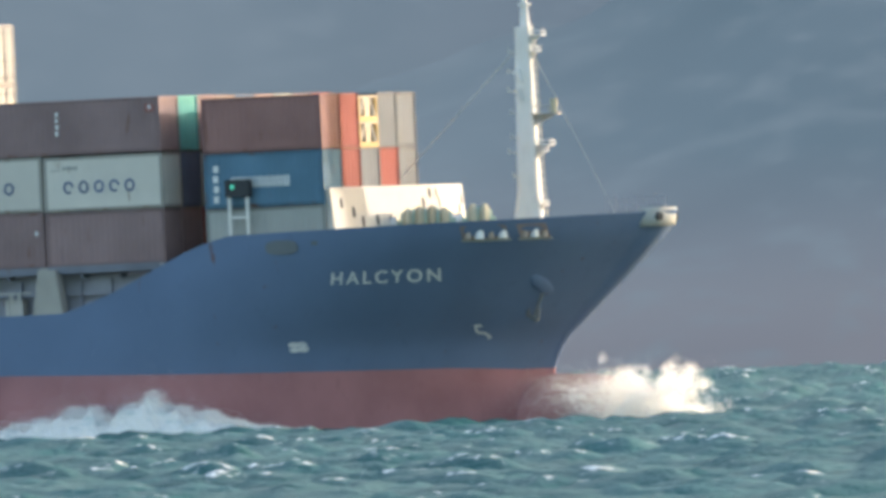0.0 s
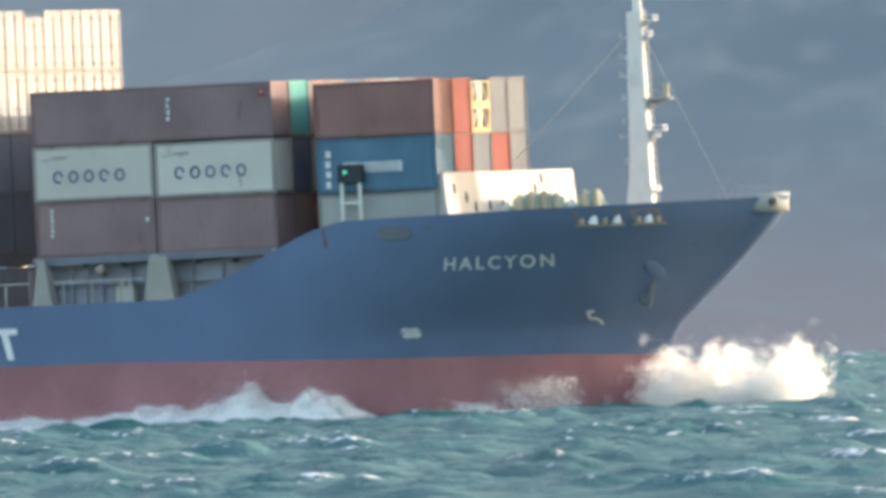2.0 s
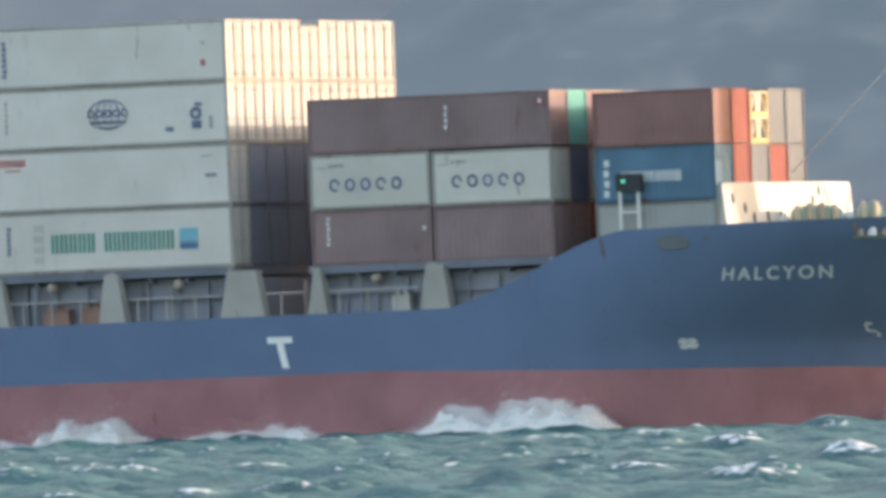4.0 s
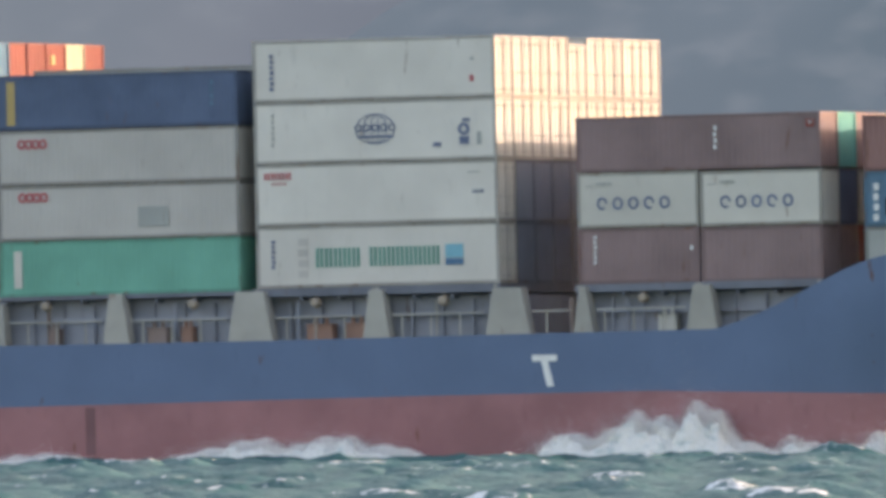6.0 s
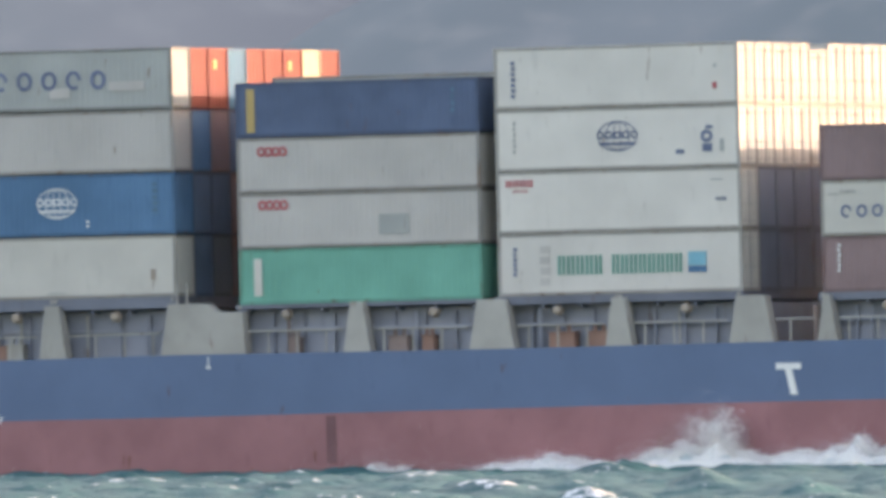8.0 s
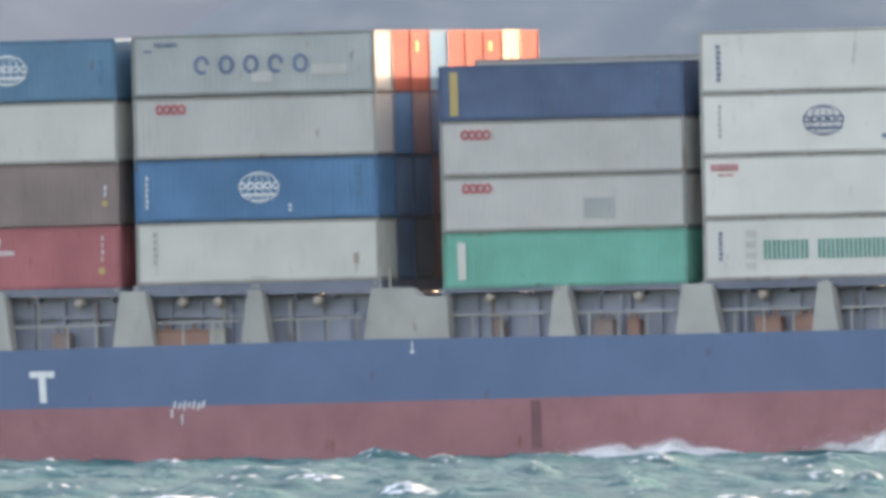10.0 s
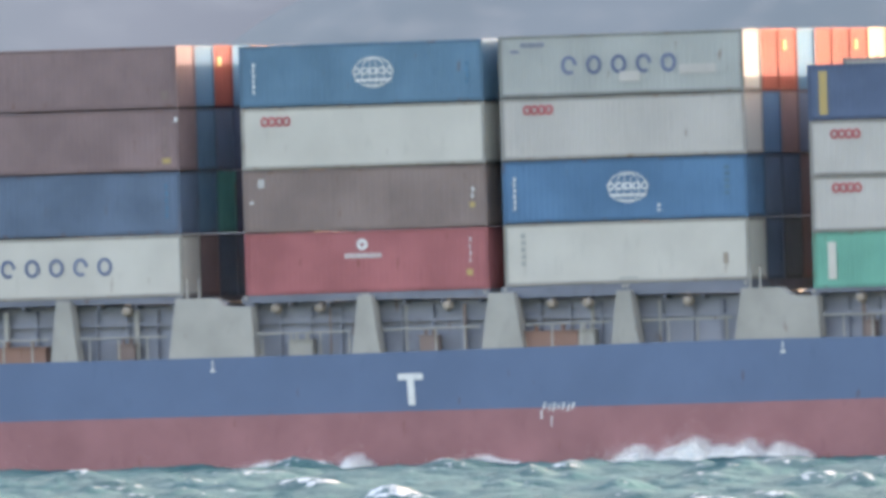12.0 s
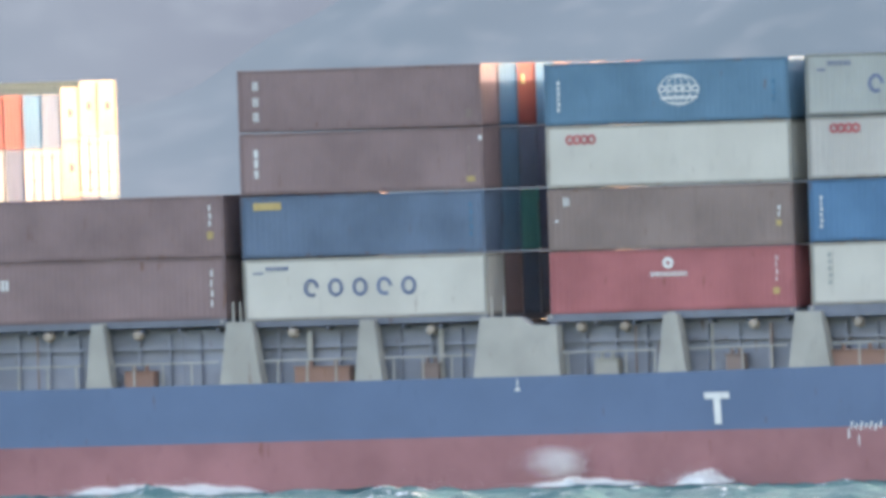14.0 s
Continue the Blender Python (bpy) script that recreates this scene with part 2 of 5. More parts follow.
# ---- far shore: a dark spur before a paler mountainside, haze painted into their glow ----
def mountainside(name, depth, crest, c1, c2, far_tone, glow_strength, label, seed):
    nx, ny = 220, 46
    bm = bmesh.new()
    grid = []
    for j in range(ny):
        row = []
        v = j / (ny - 1)
        for i in range(nx):
            x = 1700 * math.copysign(abs(2 * i / (nx - 1) - 1) ** 2.2, 2 * i / (nx - 1) - 1)
            z = crest(x) * v
            z += (1.6 * noise.noise((x / 14, v * 9, seed)) + 4 * noise.noise((x / 50, v * 4, seed + 5))) * v
            row.append(bm.verts.new((x, depth + 380 * v + 25 * noise.noise((x / 70, v * 5, seed)), z - 1)))
        grid.append(row)
    for j in range(ny - 1):
        for i in range(nx - 1):
            bm.faces.new((grid[j][i], grid[j][i + 1], grid[j + 1][i + 1], grid[j + 1][i]))
    m = bpy.data.materials.new(name + " with painted haze")
    m.use_nodes = True
    nt = m.node_tree
    b = nt.nodes["Principled BSDF"]
    b.inputs["Roughness"].default_value = 1.0
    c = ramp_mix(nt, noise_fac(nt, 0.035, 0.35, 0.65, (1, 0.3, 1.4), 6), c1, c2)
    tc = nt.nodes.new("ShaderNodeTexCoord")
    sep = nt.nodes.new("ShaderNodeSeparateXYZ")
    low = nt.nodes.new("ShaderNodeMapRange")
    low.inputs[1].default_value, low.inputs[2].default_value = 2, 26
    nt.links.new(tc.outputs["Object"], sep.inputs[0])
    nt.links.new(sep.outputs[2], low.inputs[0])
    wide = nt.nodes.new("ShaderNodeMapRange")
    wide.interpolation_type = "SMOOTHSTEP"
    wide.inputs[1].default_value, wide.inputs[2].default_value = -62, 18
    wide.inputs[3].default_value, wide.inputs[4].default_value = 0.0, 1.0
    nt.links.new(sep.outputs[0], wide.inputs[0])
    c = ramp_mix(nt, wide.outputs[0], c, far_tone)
    # a greyer haze tone painted low on the slope
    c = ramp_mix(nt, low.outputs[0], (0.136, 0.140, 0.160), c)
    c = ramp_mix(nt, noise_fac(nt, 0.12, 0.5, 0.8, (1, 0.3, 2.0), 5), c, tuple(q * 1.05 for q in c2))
    # base kept dark; the hazy colours are emitted by the slope itself
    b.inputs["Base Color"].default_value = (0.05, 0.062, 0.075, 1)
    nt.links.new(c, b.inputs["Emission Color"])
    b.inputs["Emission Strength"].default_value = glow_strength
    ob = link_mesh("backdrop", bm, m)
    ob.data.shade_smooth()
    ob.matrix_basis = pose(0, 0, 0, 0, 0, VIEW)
    return tagged(ob, label, "mountain", kind="structure")


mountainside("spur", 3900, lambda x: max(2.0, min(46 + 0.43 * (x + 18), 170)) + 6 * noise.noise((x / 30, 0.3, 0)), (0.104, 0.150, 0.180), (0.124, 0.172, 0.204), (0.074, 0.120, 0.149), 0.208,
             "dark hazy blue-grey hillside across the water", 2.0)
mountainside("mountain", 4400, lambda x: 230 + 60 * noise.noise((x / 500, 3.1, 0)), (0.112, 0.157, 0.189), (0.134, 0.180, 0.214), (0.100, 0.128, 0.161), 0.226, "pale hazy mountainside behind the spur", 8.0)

# ---- the ship ----
ship = tagged(new("container_ship"), "blue container ship with red boot topping under way", "ship")
aboard(ship, pose(0, 0, 0))

SHEER = [(-99, 4.5), (-59, 4.87), (-37, 5.06), (-16, 5.41), (0, 5.47), (12, 5.6), (23.4, 5.72), (25.9, 6.6), (28.7, 7.95), (30.1, 8.6), (31.8, 9.1), (37.5, 9.25), (43, 9.4), (47, 9.5), (50, 9.56)]
BOOT = [(-99, 1.85), (-59, 2.12), (-15, 2.48), (7, 2.76), (20, 2.86), (30, 2.62), (40, 2.46), (45, 2.3)]
STEM = [(-4, 43.0), (0, 43.3), (2.24, 43.48), (2.77, 43.7), (3.69, 44.16), (4.2, 44.75), (5.0, 45.64), (6.28, 47.12), (7.7, 48.6), (8.6, 49.5), (9.6, 49.95)]
HALF = 12.1
ENTRY = [(0, 21.0), (0.4, 20.4), (0.72, 19.6), (1, 18.4)]
FULLNESS = [(0, 2.5), (0.4, 2.58), (0.72, 2.68), (1, 2.85)]
STEM_ROUND = [(0, 0.05), (0.35, 0.35), (0.7, 1.0), (1, 1.6)]


def half_breadth(x, z):
    """Half the hull's breadth at a station and a height."""
    f = min(max(z, 0), 9.5) / 9.5
    u = (interp(z, STEM) - x) / interp(f, ENTRY)
    if u <= 0:
        return 0.0
    r = interp(f, STEM_ROUND)
    d = min(u * interp(f, ENTRY), r)
    return max(HALF * (1 - max(1 - u, 0) ** interp(f, FULLNESS)), math.sqrt(max(r * r - (r - d) ** 2, 0)))


def hull_skin(z_of, n, name, material, label, y_out=0.0, x_from=-99):
    """A band of the hull on both sides between two heights given per station."""
    bm = bmesh.new()
    xs = list(np.linspace(x_from, 10, 22)) + list(np.linspace(12, 40, 36)) + [40 + 10.6 * (i / 40) for i in range(1, 41)]
    for side in (-1, 1):
        cols = []
        for x in xs:
            col = []
            for j in range(n + 1):
                z = z_of(x, j / n)
                xx = x if x < 40 else 40 + (interp(z, STEM) - 40) * (1 - max(0.0, 1 - (x - 40) / 10.6) ** 1.7)
                col.append(bm.verts.new((xx, side * (half_breadth(xx, z) + y_out * (half_breadth(xx, z) > 0.02)), z)))
            cols.append(col)
        for a, b in zip(cols, cols[1:]):
            for j in range(n):
                q = (a[j], b[j], b[j + 1], a[j + 1])
                bm.faces.new(q if side < 0 else q[::-1])
    bmesh.ops.remove_doubles(bm, verts=bm.verts, dist=0.004)
    ob = part(name, bm, material, ship, label)
    ob.data.shade_smooth()
    return ob


hull_skin(lambda x, v: -3.5 + (interp(x, BOOT) + 3.5) * v, 10, "bottom", M["boot"], "faded red antifouling below the boot line")
hull_skin(lambda x, v: interp(x, BOOT) + (interp(x, SHEER) - interp(x, BOOT)) * v, 14, "hull_side", M["hull"], "blue painted hull sides")


def on_side(x, z, out=0.03):
    return (x, -half_breadth(x, z) - out, z)


def transom():
    bm = bmesh.new()
    box(bm, -99.3, -99, -HALF, HALF, -3.5, 4.5)
    part("transom", bm, M["hull"], ship)


def decks():
    bm = bmesh.new()
    xs = list(np.linspace(-99, 23.4, 30))
    rows = [[bm.verts.new((x, s * (half_breadth(x, interp(x, SHEER)) - 0.03), interp(x, SHEER) - 0.08)) for s in (-1, 1)] for x in xs]
    for a, b in zip(rows, rows[1:]):
        bm.faces.new((a[0], b[0], b[1], a[1]))
    part("main_deck", bm, M["deckgrey"], ship, "weathered grey main deck")
    bm = bmesh.new()
    xs = [29.5 + 20.2 * i / 40 for i in range(41)]
    rows = [[bm.verts.new((x, s * max(half_breadth(x, 8.3) - 0.05, 0.01), 8.35)) for s in (-1, 1)] for x in xs]
    for a, b in zip(rows, rows[1:]):
        bm.faces.new((a[0], b[0], b[1], a[1]))
    part("forecastle_deck", bm, M["deckgrey"], ship, "grey forecastle deck")
    bm = bmesh.new()
    box(bm, 29.2, 29.5, -10.4, 10.4, 5.5, 8.35)
    part("forecastle_bulkhead", bm, M["coaming"], ship)


def bulb():
    bm = bmesh.new()
    bmesh.ops.create_uvsphere(bm, u_segments=32, v_segments=16, radius=1)
    for v in bm.verts:
        v.co = Vector((42.2 + math.copysign(abs(v.co.x) ** 0.55, v.co.x) * 6.9, v.co.y * 1.75, -0.35 + math.copysign(abs(v.co.z) ** 0.8, v.co.z) * 2.35))
    ob = part("bulbous_bow", bm, M["boot"], ship, "red bulbous bow")
    ob.data.shade_smooth()


transom()
decks()
bulb()


# ---- deck structure ----
PEDESTALS = [(-73.6, -69.9, "wide"), (-57.75, -55.65, "step"), (-64.5, -63.2, "narrow"), (-51.0, -49.6, "narrow"), (-45.05, -40.72, "wide"),
             (-35.85, -34.44, "narrow"), (-29.36, -27.25, "step"), (-22.9, -21.5, "narrow"), (-16.75, -12.47, "wide"), (-7.55, -6.19, "narrow"),
             (-1.25, 1.01, "step"), (5.54, 6.89, "narrow"), (11.69, 13.94, "step"), (16.1, 17.1, "narrow"), (21.75, 23.3, "narrow")]


def pedestals():
    for x0, x1, style in PEDESTALS:
        z0 = interp((x0 + x1) / 2, SHEER) - 0.1
        lean = 0.36 if style == "narrow" else 0.42
        top = 7.80
        if style == "wide":
            mid = x0 + 0.55 * (x1 - x0)
            outline = [(x0, z0), (x1, z0), (x1 - 0.12, top - 0.42), (mid + 0.5, top - 0.40), (mid, top), (x0 + lean, top)]
        else:
            outline = [(x0, z0), (x1, z0), (x1 - lean, top), (x0 + lean, top)]
        for side in (-1, 1):
            bm = bmesh.new()
            y = side * 11.55
            prism(bm, outline, y - 0.42, y + 0.42)
            part("pedestal", bm, M["deckgrey"], ship, "pale grey tapered container pedestal")


BAYS_X = [(-97.0, -84.8), (-83.55, -71.35), (-69.8, -57.6), (-56.7, -44.5), (-41.35, -29.15), (-28.35, -16.16), (-13.0, -0.8), (0.0, 12.19), (16.15, 28.35)]

BAY_LIFT = [-0.2, 0.0, 0.0, -0.05, 0.03, 0.22, -0.14, 0.06, 0.04]


def hatches():
    for (x0, x1), lift in zip(BAYS_X, BAY_LIFT):
        bm = bmesh.new()
        box(bm, x0 - 0.1, x1 + 0.1, -11.5, 11.5, 7.52, 7.845 + lift)
        for v in bm.verts:
            v.co.z += level(x0) - level(v.co.x)
        cover = part("hatch_cover", bm, M["hatch"], ship, "dark ribbed steel hatch cover")
        for i in range(7):
            xx = x0 + 0.4 + i * (x1 - x0 - 0.8) / 6
            bm = bmesh.new()
            box(bm, xx - 0.05, xx + 0.05, -11.45, -10.6, 7.36, 7.53)
            part("rib", bm, M["hatch"], cover)
        bm = bmesh.new()
        xs0 = x0 - 0.3
        box(bm, xs0, x1 + 0.3, -10.6, 10.6, interp(x0, SHEER) - 0.1, 7.5)
        n = 9
        wall = part("hatch_coaming", bm, M["coaming"], ship, "dark blue-grey hatch coaming with stiffeners")
        for i in range(n):
            xx = x0 + i * (x1 - x0) / (n - 1)
            bm = bmesh.new()
            box(bm, xx - 0.05, xx + 0.05, -10.85, -10.6, interp(x0, SHEER) - 0.1, 7.3)
            part("stiffener", bm, M["coaming"], wall)
        bm = bmesh.new()
        box(bm, xs0, x1 + 0.3, -10.9, -10.6, 6.55, 6.65)
        part("ledge", bm, M["coaming"], wall)


def railings():
    xs = [-94 + 1.45 * i for i in range(81)]
    gaps = [(a - 0.1, b + 0.1) for a, b, s in PEDESTALS]
    free = lambda x: not any(a < x < b for a, b in gaps)
    rail = [(a, b) for (_, a), (b, _) in zip([(0, -94)] + sorted(gaps), sorted(gaps) + [(23.6, 0)]) if b - a > 0.5]
    for x in xs:
        if free(x) and x < 23.4:
            bm = bmesh.new()
            z = interp(x, SHEER)
            rod(bm, (x, -11.85, z - 0.08), (x, -11.85, z + 1.05), 0.05, 0.04, 6)
            part("rail_post", bm, M["deckgrey"], ship)
    for a, b in rail:
        for h in (1.05,):
            bm = bmesh.new()
            rod(bm, (a, -11.85, interp(a, SHEER) + h), (b, -11.85, interp(b, SHEER) + h), 0.045, sides=6)
            part("hand_rail", bm, M["deckgrey"], ship)


def deck_clutter():
    rng = random.Random(4)
    for x in (-66.5, -62, -54.2, -47.3, -39.8, -37.6, -31.2, -26, -24.2, -19.2, -10.6, -3.2, 3.0, 9.4, 19.4):
        bm = bmesh.new()
        rod(bm, (x, -11.2, 7.25), (x, -11.55, 7.25), 0.26, 0.2, 14)
        rod(bm, (x, -11.55, 7.25), (x, -11.6, 7.25), 0.2, 0.12, 14)
        rod(bm, (x, -11.2, 7.25), (x, -11.2, 7.6), 0.05, sides=6)
        part("deck_lamp", bm, M["tan"], ship, "round tan deck lamp under the hatch edge")
    for x, w, mat in ((3.2, 1.3, "rustred"), (5.0, 1.0, "rustred"), (-26.2, 3.0, "rustred"), (-52.8, 2.8, "rustred"), (-3.5, 0.6, "rustred"), (-5.0, 1.0, "brown"),
                      (-47.4, 0.9, "brown"), (-32.2, 0.9, "brown"), (-10.2, 0.5, "brown"), (-38.6, 1.2, "deckgrey"), (-24.3, 0.8, "deckgrey"), (-62.0, 1.5, "rustred"), (20.6, 0.9, "offwhite")):
        bm = bmesh.new()
        z = interp(x, SHEER) - 0.08
        box(bm, x - w / 2, x + w / 2, -11.45, -10.8, z, z + 0.75, 0.04)
        box(bm, x - w / 2 - 0.04, x + w / 2 + 0.04, -11.5, -10.75, z + 0.75, z + 0.82)
        rod(bm, (x - w * 0.22, -11.2, z + 0.82), (x - w * 0.22, -11.2, z + 1.1), 0.1, sides=8)
        rod(bm, (x + w * 0.22, -11.2, z + 0.82), (x + w * 0.22, -11.2, z + 1.1), 0.1, sides=8)
        part("deck_box", bm, M[mat], ship, "painted steel deck gear box")
    for i in range(34):
        x = -90 + i * 3.3 + rng.uniform(-0.7, 0.7)
        if any(a - 0.3 < x < b + 0.3 for a, b, s in PEDESTALS):
            continue
        bm = bmesh.new()
        z = interp(x, SHEER) - 0.08
        rod(bm, (x, -11.0, z), (x, -11.0, 7.3), rng.choice((0.05, 0.09, 0.14)), sides=8)
        part("vent_pipe", bm, M[rng.choice(("coaming", "deckgrey", "brown"))], ship)


def lashing_poles():
    for x in (-57.1, -56.75, -44.15, -43.55, -16.0, -15.5):
        bm = bmesh.new()
        rod(bm, (x, -11.6, 7.4), (x, -11.6, 8.75), 0.06, 0.05, 8)
        part("lashing_pole", bm, M["deckgrey"], ship, "thin pale lashing pole")


def twist_locks():
    """Pale corner castings between the hatch edge and the lowest boxes."""
    for (x0, x1), lift in zip(BAYS_X, BAY_LIFT):
        for x in (x0 + 0.1, (x0 + x1) / 2 - 0.1, (x0 + x1) / 2 + 0.1, x1 - 0.1):
            bm = bmesh.new()
            box(bm, x - 0.08, x + 0.08, -11.58, -11.44, 7.68 + lift, 7.80 + lift, 0.02)
            rod(bm, (x, -11.52, 7.6 + lift), (x, -11.52, 7.68 + lift), 0.04, sides=8)
            for v in bm.verts:
                v.co.z += level(x0) - level(v.co.x)
            part("twist_lock", bm, M["deckgrey"], ship, "pale container lock on the hatch edge")


pedestals()
twist_locks()
lashing_poles()
hatches()
railings()
deck_clutter()


# ---- hull markings ----
def on_hull(bm, out=0.025):
    for v in bm.verts:
        v.co.y = -half_breadth(v.co.x, v.co.z) - out + v.co.y
    return bm


def letters(text, x0, z0, width, height):
    """The built-in font as a thin raised mesh lying on the hull's side."""
    cu = bpy.data.curves.new("lettering", "FONT")
    cu.body, cu.size, cu.extrude, cu.offset, cu.space_character = text, 1.0, 0.01, 0.012, 1.35
    ob = bpy.data.objects.new("lettering", cu)
    scene.collection.objects.link(ob)
    bpy.context.view_layer.update()
    me = bpy.data.meshes.new_from_object(ob.evaluated_get(bpy.context.evaluated_depsgraph_get()))
    bpy.data.objects.remove(ob)
    bm = bmesh.new()
    bm.from_mesh(me)
    bpy.data.meshes.remove(me)
    lo = Vector([min(v.co[i] for v in bm.verts) for i in range(3)])
    hi = Vector([max(v.co[i] for v in bm.verts) for i in range(3)])
    for v in bm.verts:
        u, w = (v.co.x - lo.x) / (hi.x - lo.x), (v.co.y - lo.y) / (hi.y - lo.y)
        v.co = Vector((x0 + width * u, -v.co.z, z0 + height * w))
    return bm


bm = letters("HALCYON", 36.48, 6.6, 4.5, 0.6)
for v in bm.verts:
    v.co.x += 0.3 * (v.co.z - 6.66)
part("ship_name", on_hull(bm), M["mark"], ship, "white ship's name in capital letters")


def mark_strip(pts, w, out=0.03, name="hull_mark", mat="mark", label=""):
    """A painted line of width w through (x, z) points on the hull."""
    bm = bmesh.new()
    for (xa, za), (xb, zb) in zip(pts, pts[1:]):
        d = Vector((xb - xa, zb - za))
        n = Vector((-d.y, d.x)).normalized() * w / 2
        steps = max(1, int(d.length / 0.3))
        prev = None
        for i in range(steps + 1):
            p = Vector((xa, za)) + d * i / steps
            pair = [bm.verts.new((p.x + s * n.x, -half_breadth(p.x + s * n.x, p.y + s * n.y) - out, p.y + s * n.y)) for s in (-1, 1)]
            if prev:
                bm.faces.new((prev[0], pair[0], pair[1], prev[1]))
            prev = pair
    bmesh.ops.recalc_face_normals(bm, faces=bm.faces)
    bmesh.ops.solidify(bm, geom=bm.faces[:], thickness=0.006)
    return part(name, bm, M[mat], ship, label)


def tug_mark(x, z, lean):
    bm = bmesh.new()
    box(bm, x - 0.62, x + 0.62, -0.01, 0.01, z - 0.30, z)
    outline = [(x - 0.17, z - 0.30), (x - 0.17 + lean, z - 1.48), (x + 0.17 + lean, z - 1.48), (x + 0.17, z - 0.30)]
    prism(bm, outline, -0.01, 0.01)
    part("tug_mark", on_hull(bm), M["mark"], ship, "white letter T painted on the hull")


tug_mark(14.69, 4.62, 0.27)
tug_mark(-32.9, 4.10, 0.05)


def circle(x, z, r, n=18):
    return [(x + r * math.cos(2 * math.pi * i / n), z + r * math.sin(2 * math.pi * i / n)) for i in range(n + 1)]


for dx in (-0.18, 0.18):
    mark_strip(circle(34.35 + dx, 3.72, 0.2), 0.10, label="pale thruster mark, ring with a cross")
    mark_strip([(34.35 + dx - 0.13, 3.59), (34.35 + dx + 0.13, 3.85)], 0.10)
    mark_strip([(34.35 + dx - 0.13, 3.85), (34.35 + dx + 0.13, 3.59)], 0.10)
mark_strip([(41.62, 4.42), (41.38, 4.42), (41.34, 4.08), (41.56, 4.08), (41.68, 3.9), (41.58, 3.72), (41.28, 3.72)], 0.10, label="white bulbous bow mark")
mark_strip([(35.95, 8.6), (36.25, 8.62)], 0.2, mat="slate", label="small worn paint mark")
for x in (-14.3, -42.8):
    mark_strip([(x, interp(x, SHEER) - 0.12), (x, interp(x, SHEER) - 0.62)], 0.06, label="small white frame mark")
    mark_strip([(x - 0.12, interp(x, SHEER) - 0.62), (x + 0.12, interp(x, SHEER) - 0.62)], 0.12)
for i in range(7):
    x = -26.3 + 0.24 * i
    mark_strip([(x, 2.3 - 0.05 * (i % 3)), (x + 0.1, 2.62 - 0.08 * (i % 2))], 0.09, label="white load line mark")
mark_strip([(-26.4, 2.25), (-26.4, 1.85)], 0.08)
mark_strip([(-25.9, 2.0), (-25.9, 1.5)], 0.06)
mark_strip([(-8.2, 2.45), (-8.2, 0.2)], 0.5, 0.02, "fender_strip", "stain", "dark vertical stain strip on the boot topping")


def chock():
    bm = bmesh.new()
    for i in range(20):
        a = 2 * math.pi * i / 20
        bm.verts.new((34.53 + 0.78 * math.copysign(abs(math.cos(a)) ** 0.7, math.cos(a)), 0, 8.46 + 0.34 * math.copysign(abs(math.sin(a)) ** 0.7, math.sin(a))))
    f = bm.faces.new(bm.verts)
    ex = bmesh.ops.extrude_face_region(bm, geom=[f])
    for v in ex["geom"]:
        if isinstance(v, bmesh.types.BMVert):
            v.co.y -= 0.09
    bmesh.ops.recalc_face_normals(bm, faces=bm.faces)
    part("panama_chock", on_hull(bm, 0.0), M["slate"], ship, "worn grey oval mooring chock")


chock()


def fairlead(x0, x1, z0, z1, n):
    bm = bmesh.new()
    box(bm, x0, x1, -0.02, 0.0, z0, z1)
    part("fairlead_recess", on_hull(bm, 0.01), M["brown"], ship, "brown mooring opening in the bulwark")
    bm = bmesh.new()
    box(bm, x0 - 0.05, x1 + 0.05, -0.16, 0.0, z0 - 0.1, z0)
    part("fairlead_sill", on_hull(bm, 0.0), M["deckgrey"], ship)
    for i in range(n):
        x = x0 + (i + 0.5) * (x1 - x0) / n
        bm = bmesh.new()
        y = -half_breadth(x, z0)
        r = 0.16 + 0.08 * (i % 2)
        rod(bm, (x, y - 0.12, z0), (x, y - 0.05, z1 - 0.05), r, r * 0.7, 12)
        rod(bm, (x, y - 0.12, z1 - 0.1), (x, y - 0.05, z1), r * 1.1, sides=12)
        part("roller", bm, M["mark" if i % 2 else "tan"], ship, "pale mooring roller")


fairlead(42.47, 44.22, 8.5, 9.15, 4)
fairlead(44.62, 45.67, 8.5, 9.15, 3)


def anchor():
    bm = bmesh.new()
    bmesh.ops.create_uvsphere(bm, u_segments=20, v_segments=10, radius=1)
    for v in bm.verts:
        v.co = Vector((44.45 + v.co.x * 0.36, v.co.y * 0.32, 6.25 + v.co.z * 0.5))
    part("anchor_pocket", on_hull(bm, -0.1), M["hull"], ship, "bulging blue hawse bolster")
    bm = bmesh.new()
    y = -half_breadth(44.0, 5.4)
    rod(bm, (44.3, y - 0.3, 5.9), (43.8, y - 0.2, 4.75), 0.09, 0.07)
    rod(bm, (43.45, y - 0.1, 4.85), (44.0, y - 0.4, 4.6), 0.12)
    rod(bm, (43.45, y - 0.1, 4.85), (43.55, y - 0.2, 5.4), 0.11, 0.04)
    rod(bm, (44.0, y - 0.4, 4.6), (44.2, y - 0.5, 5.15), 0.11, 0.04)
    part("anchor", bm, M["slate"], ship, "dark grey stowed anchor below its hawse pipe")


anchor()


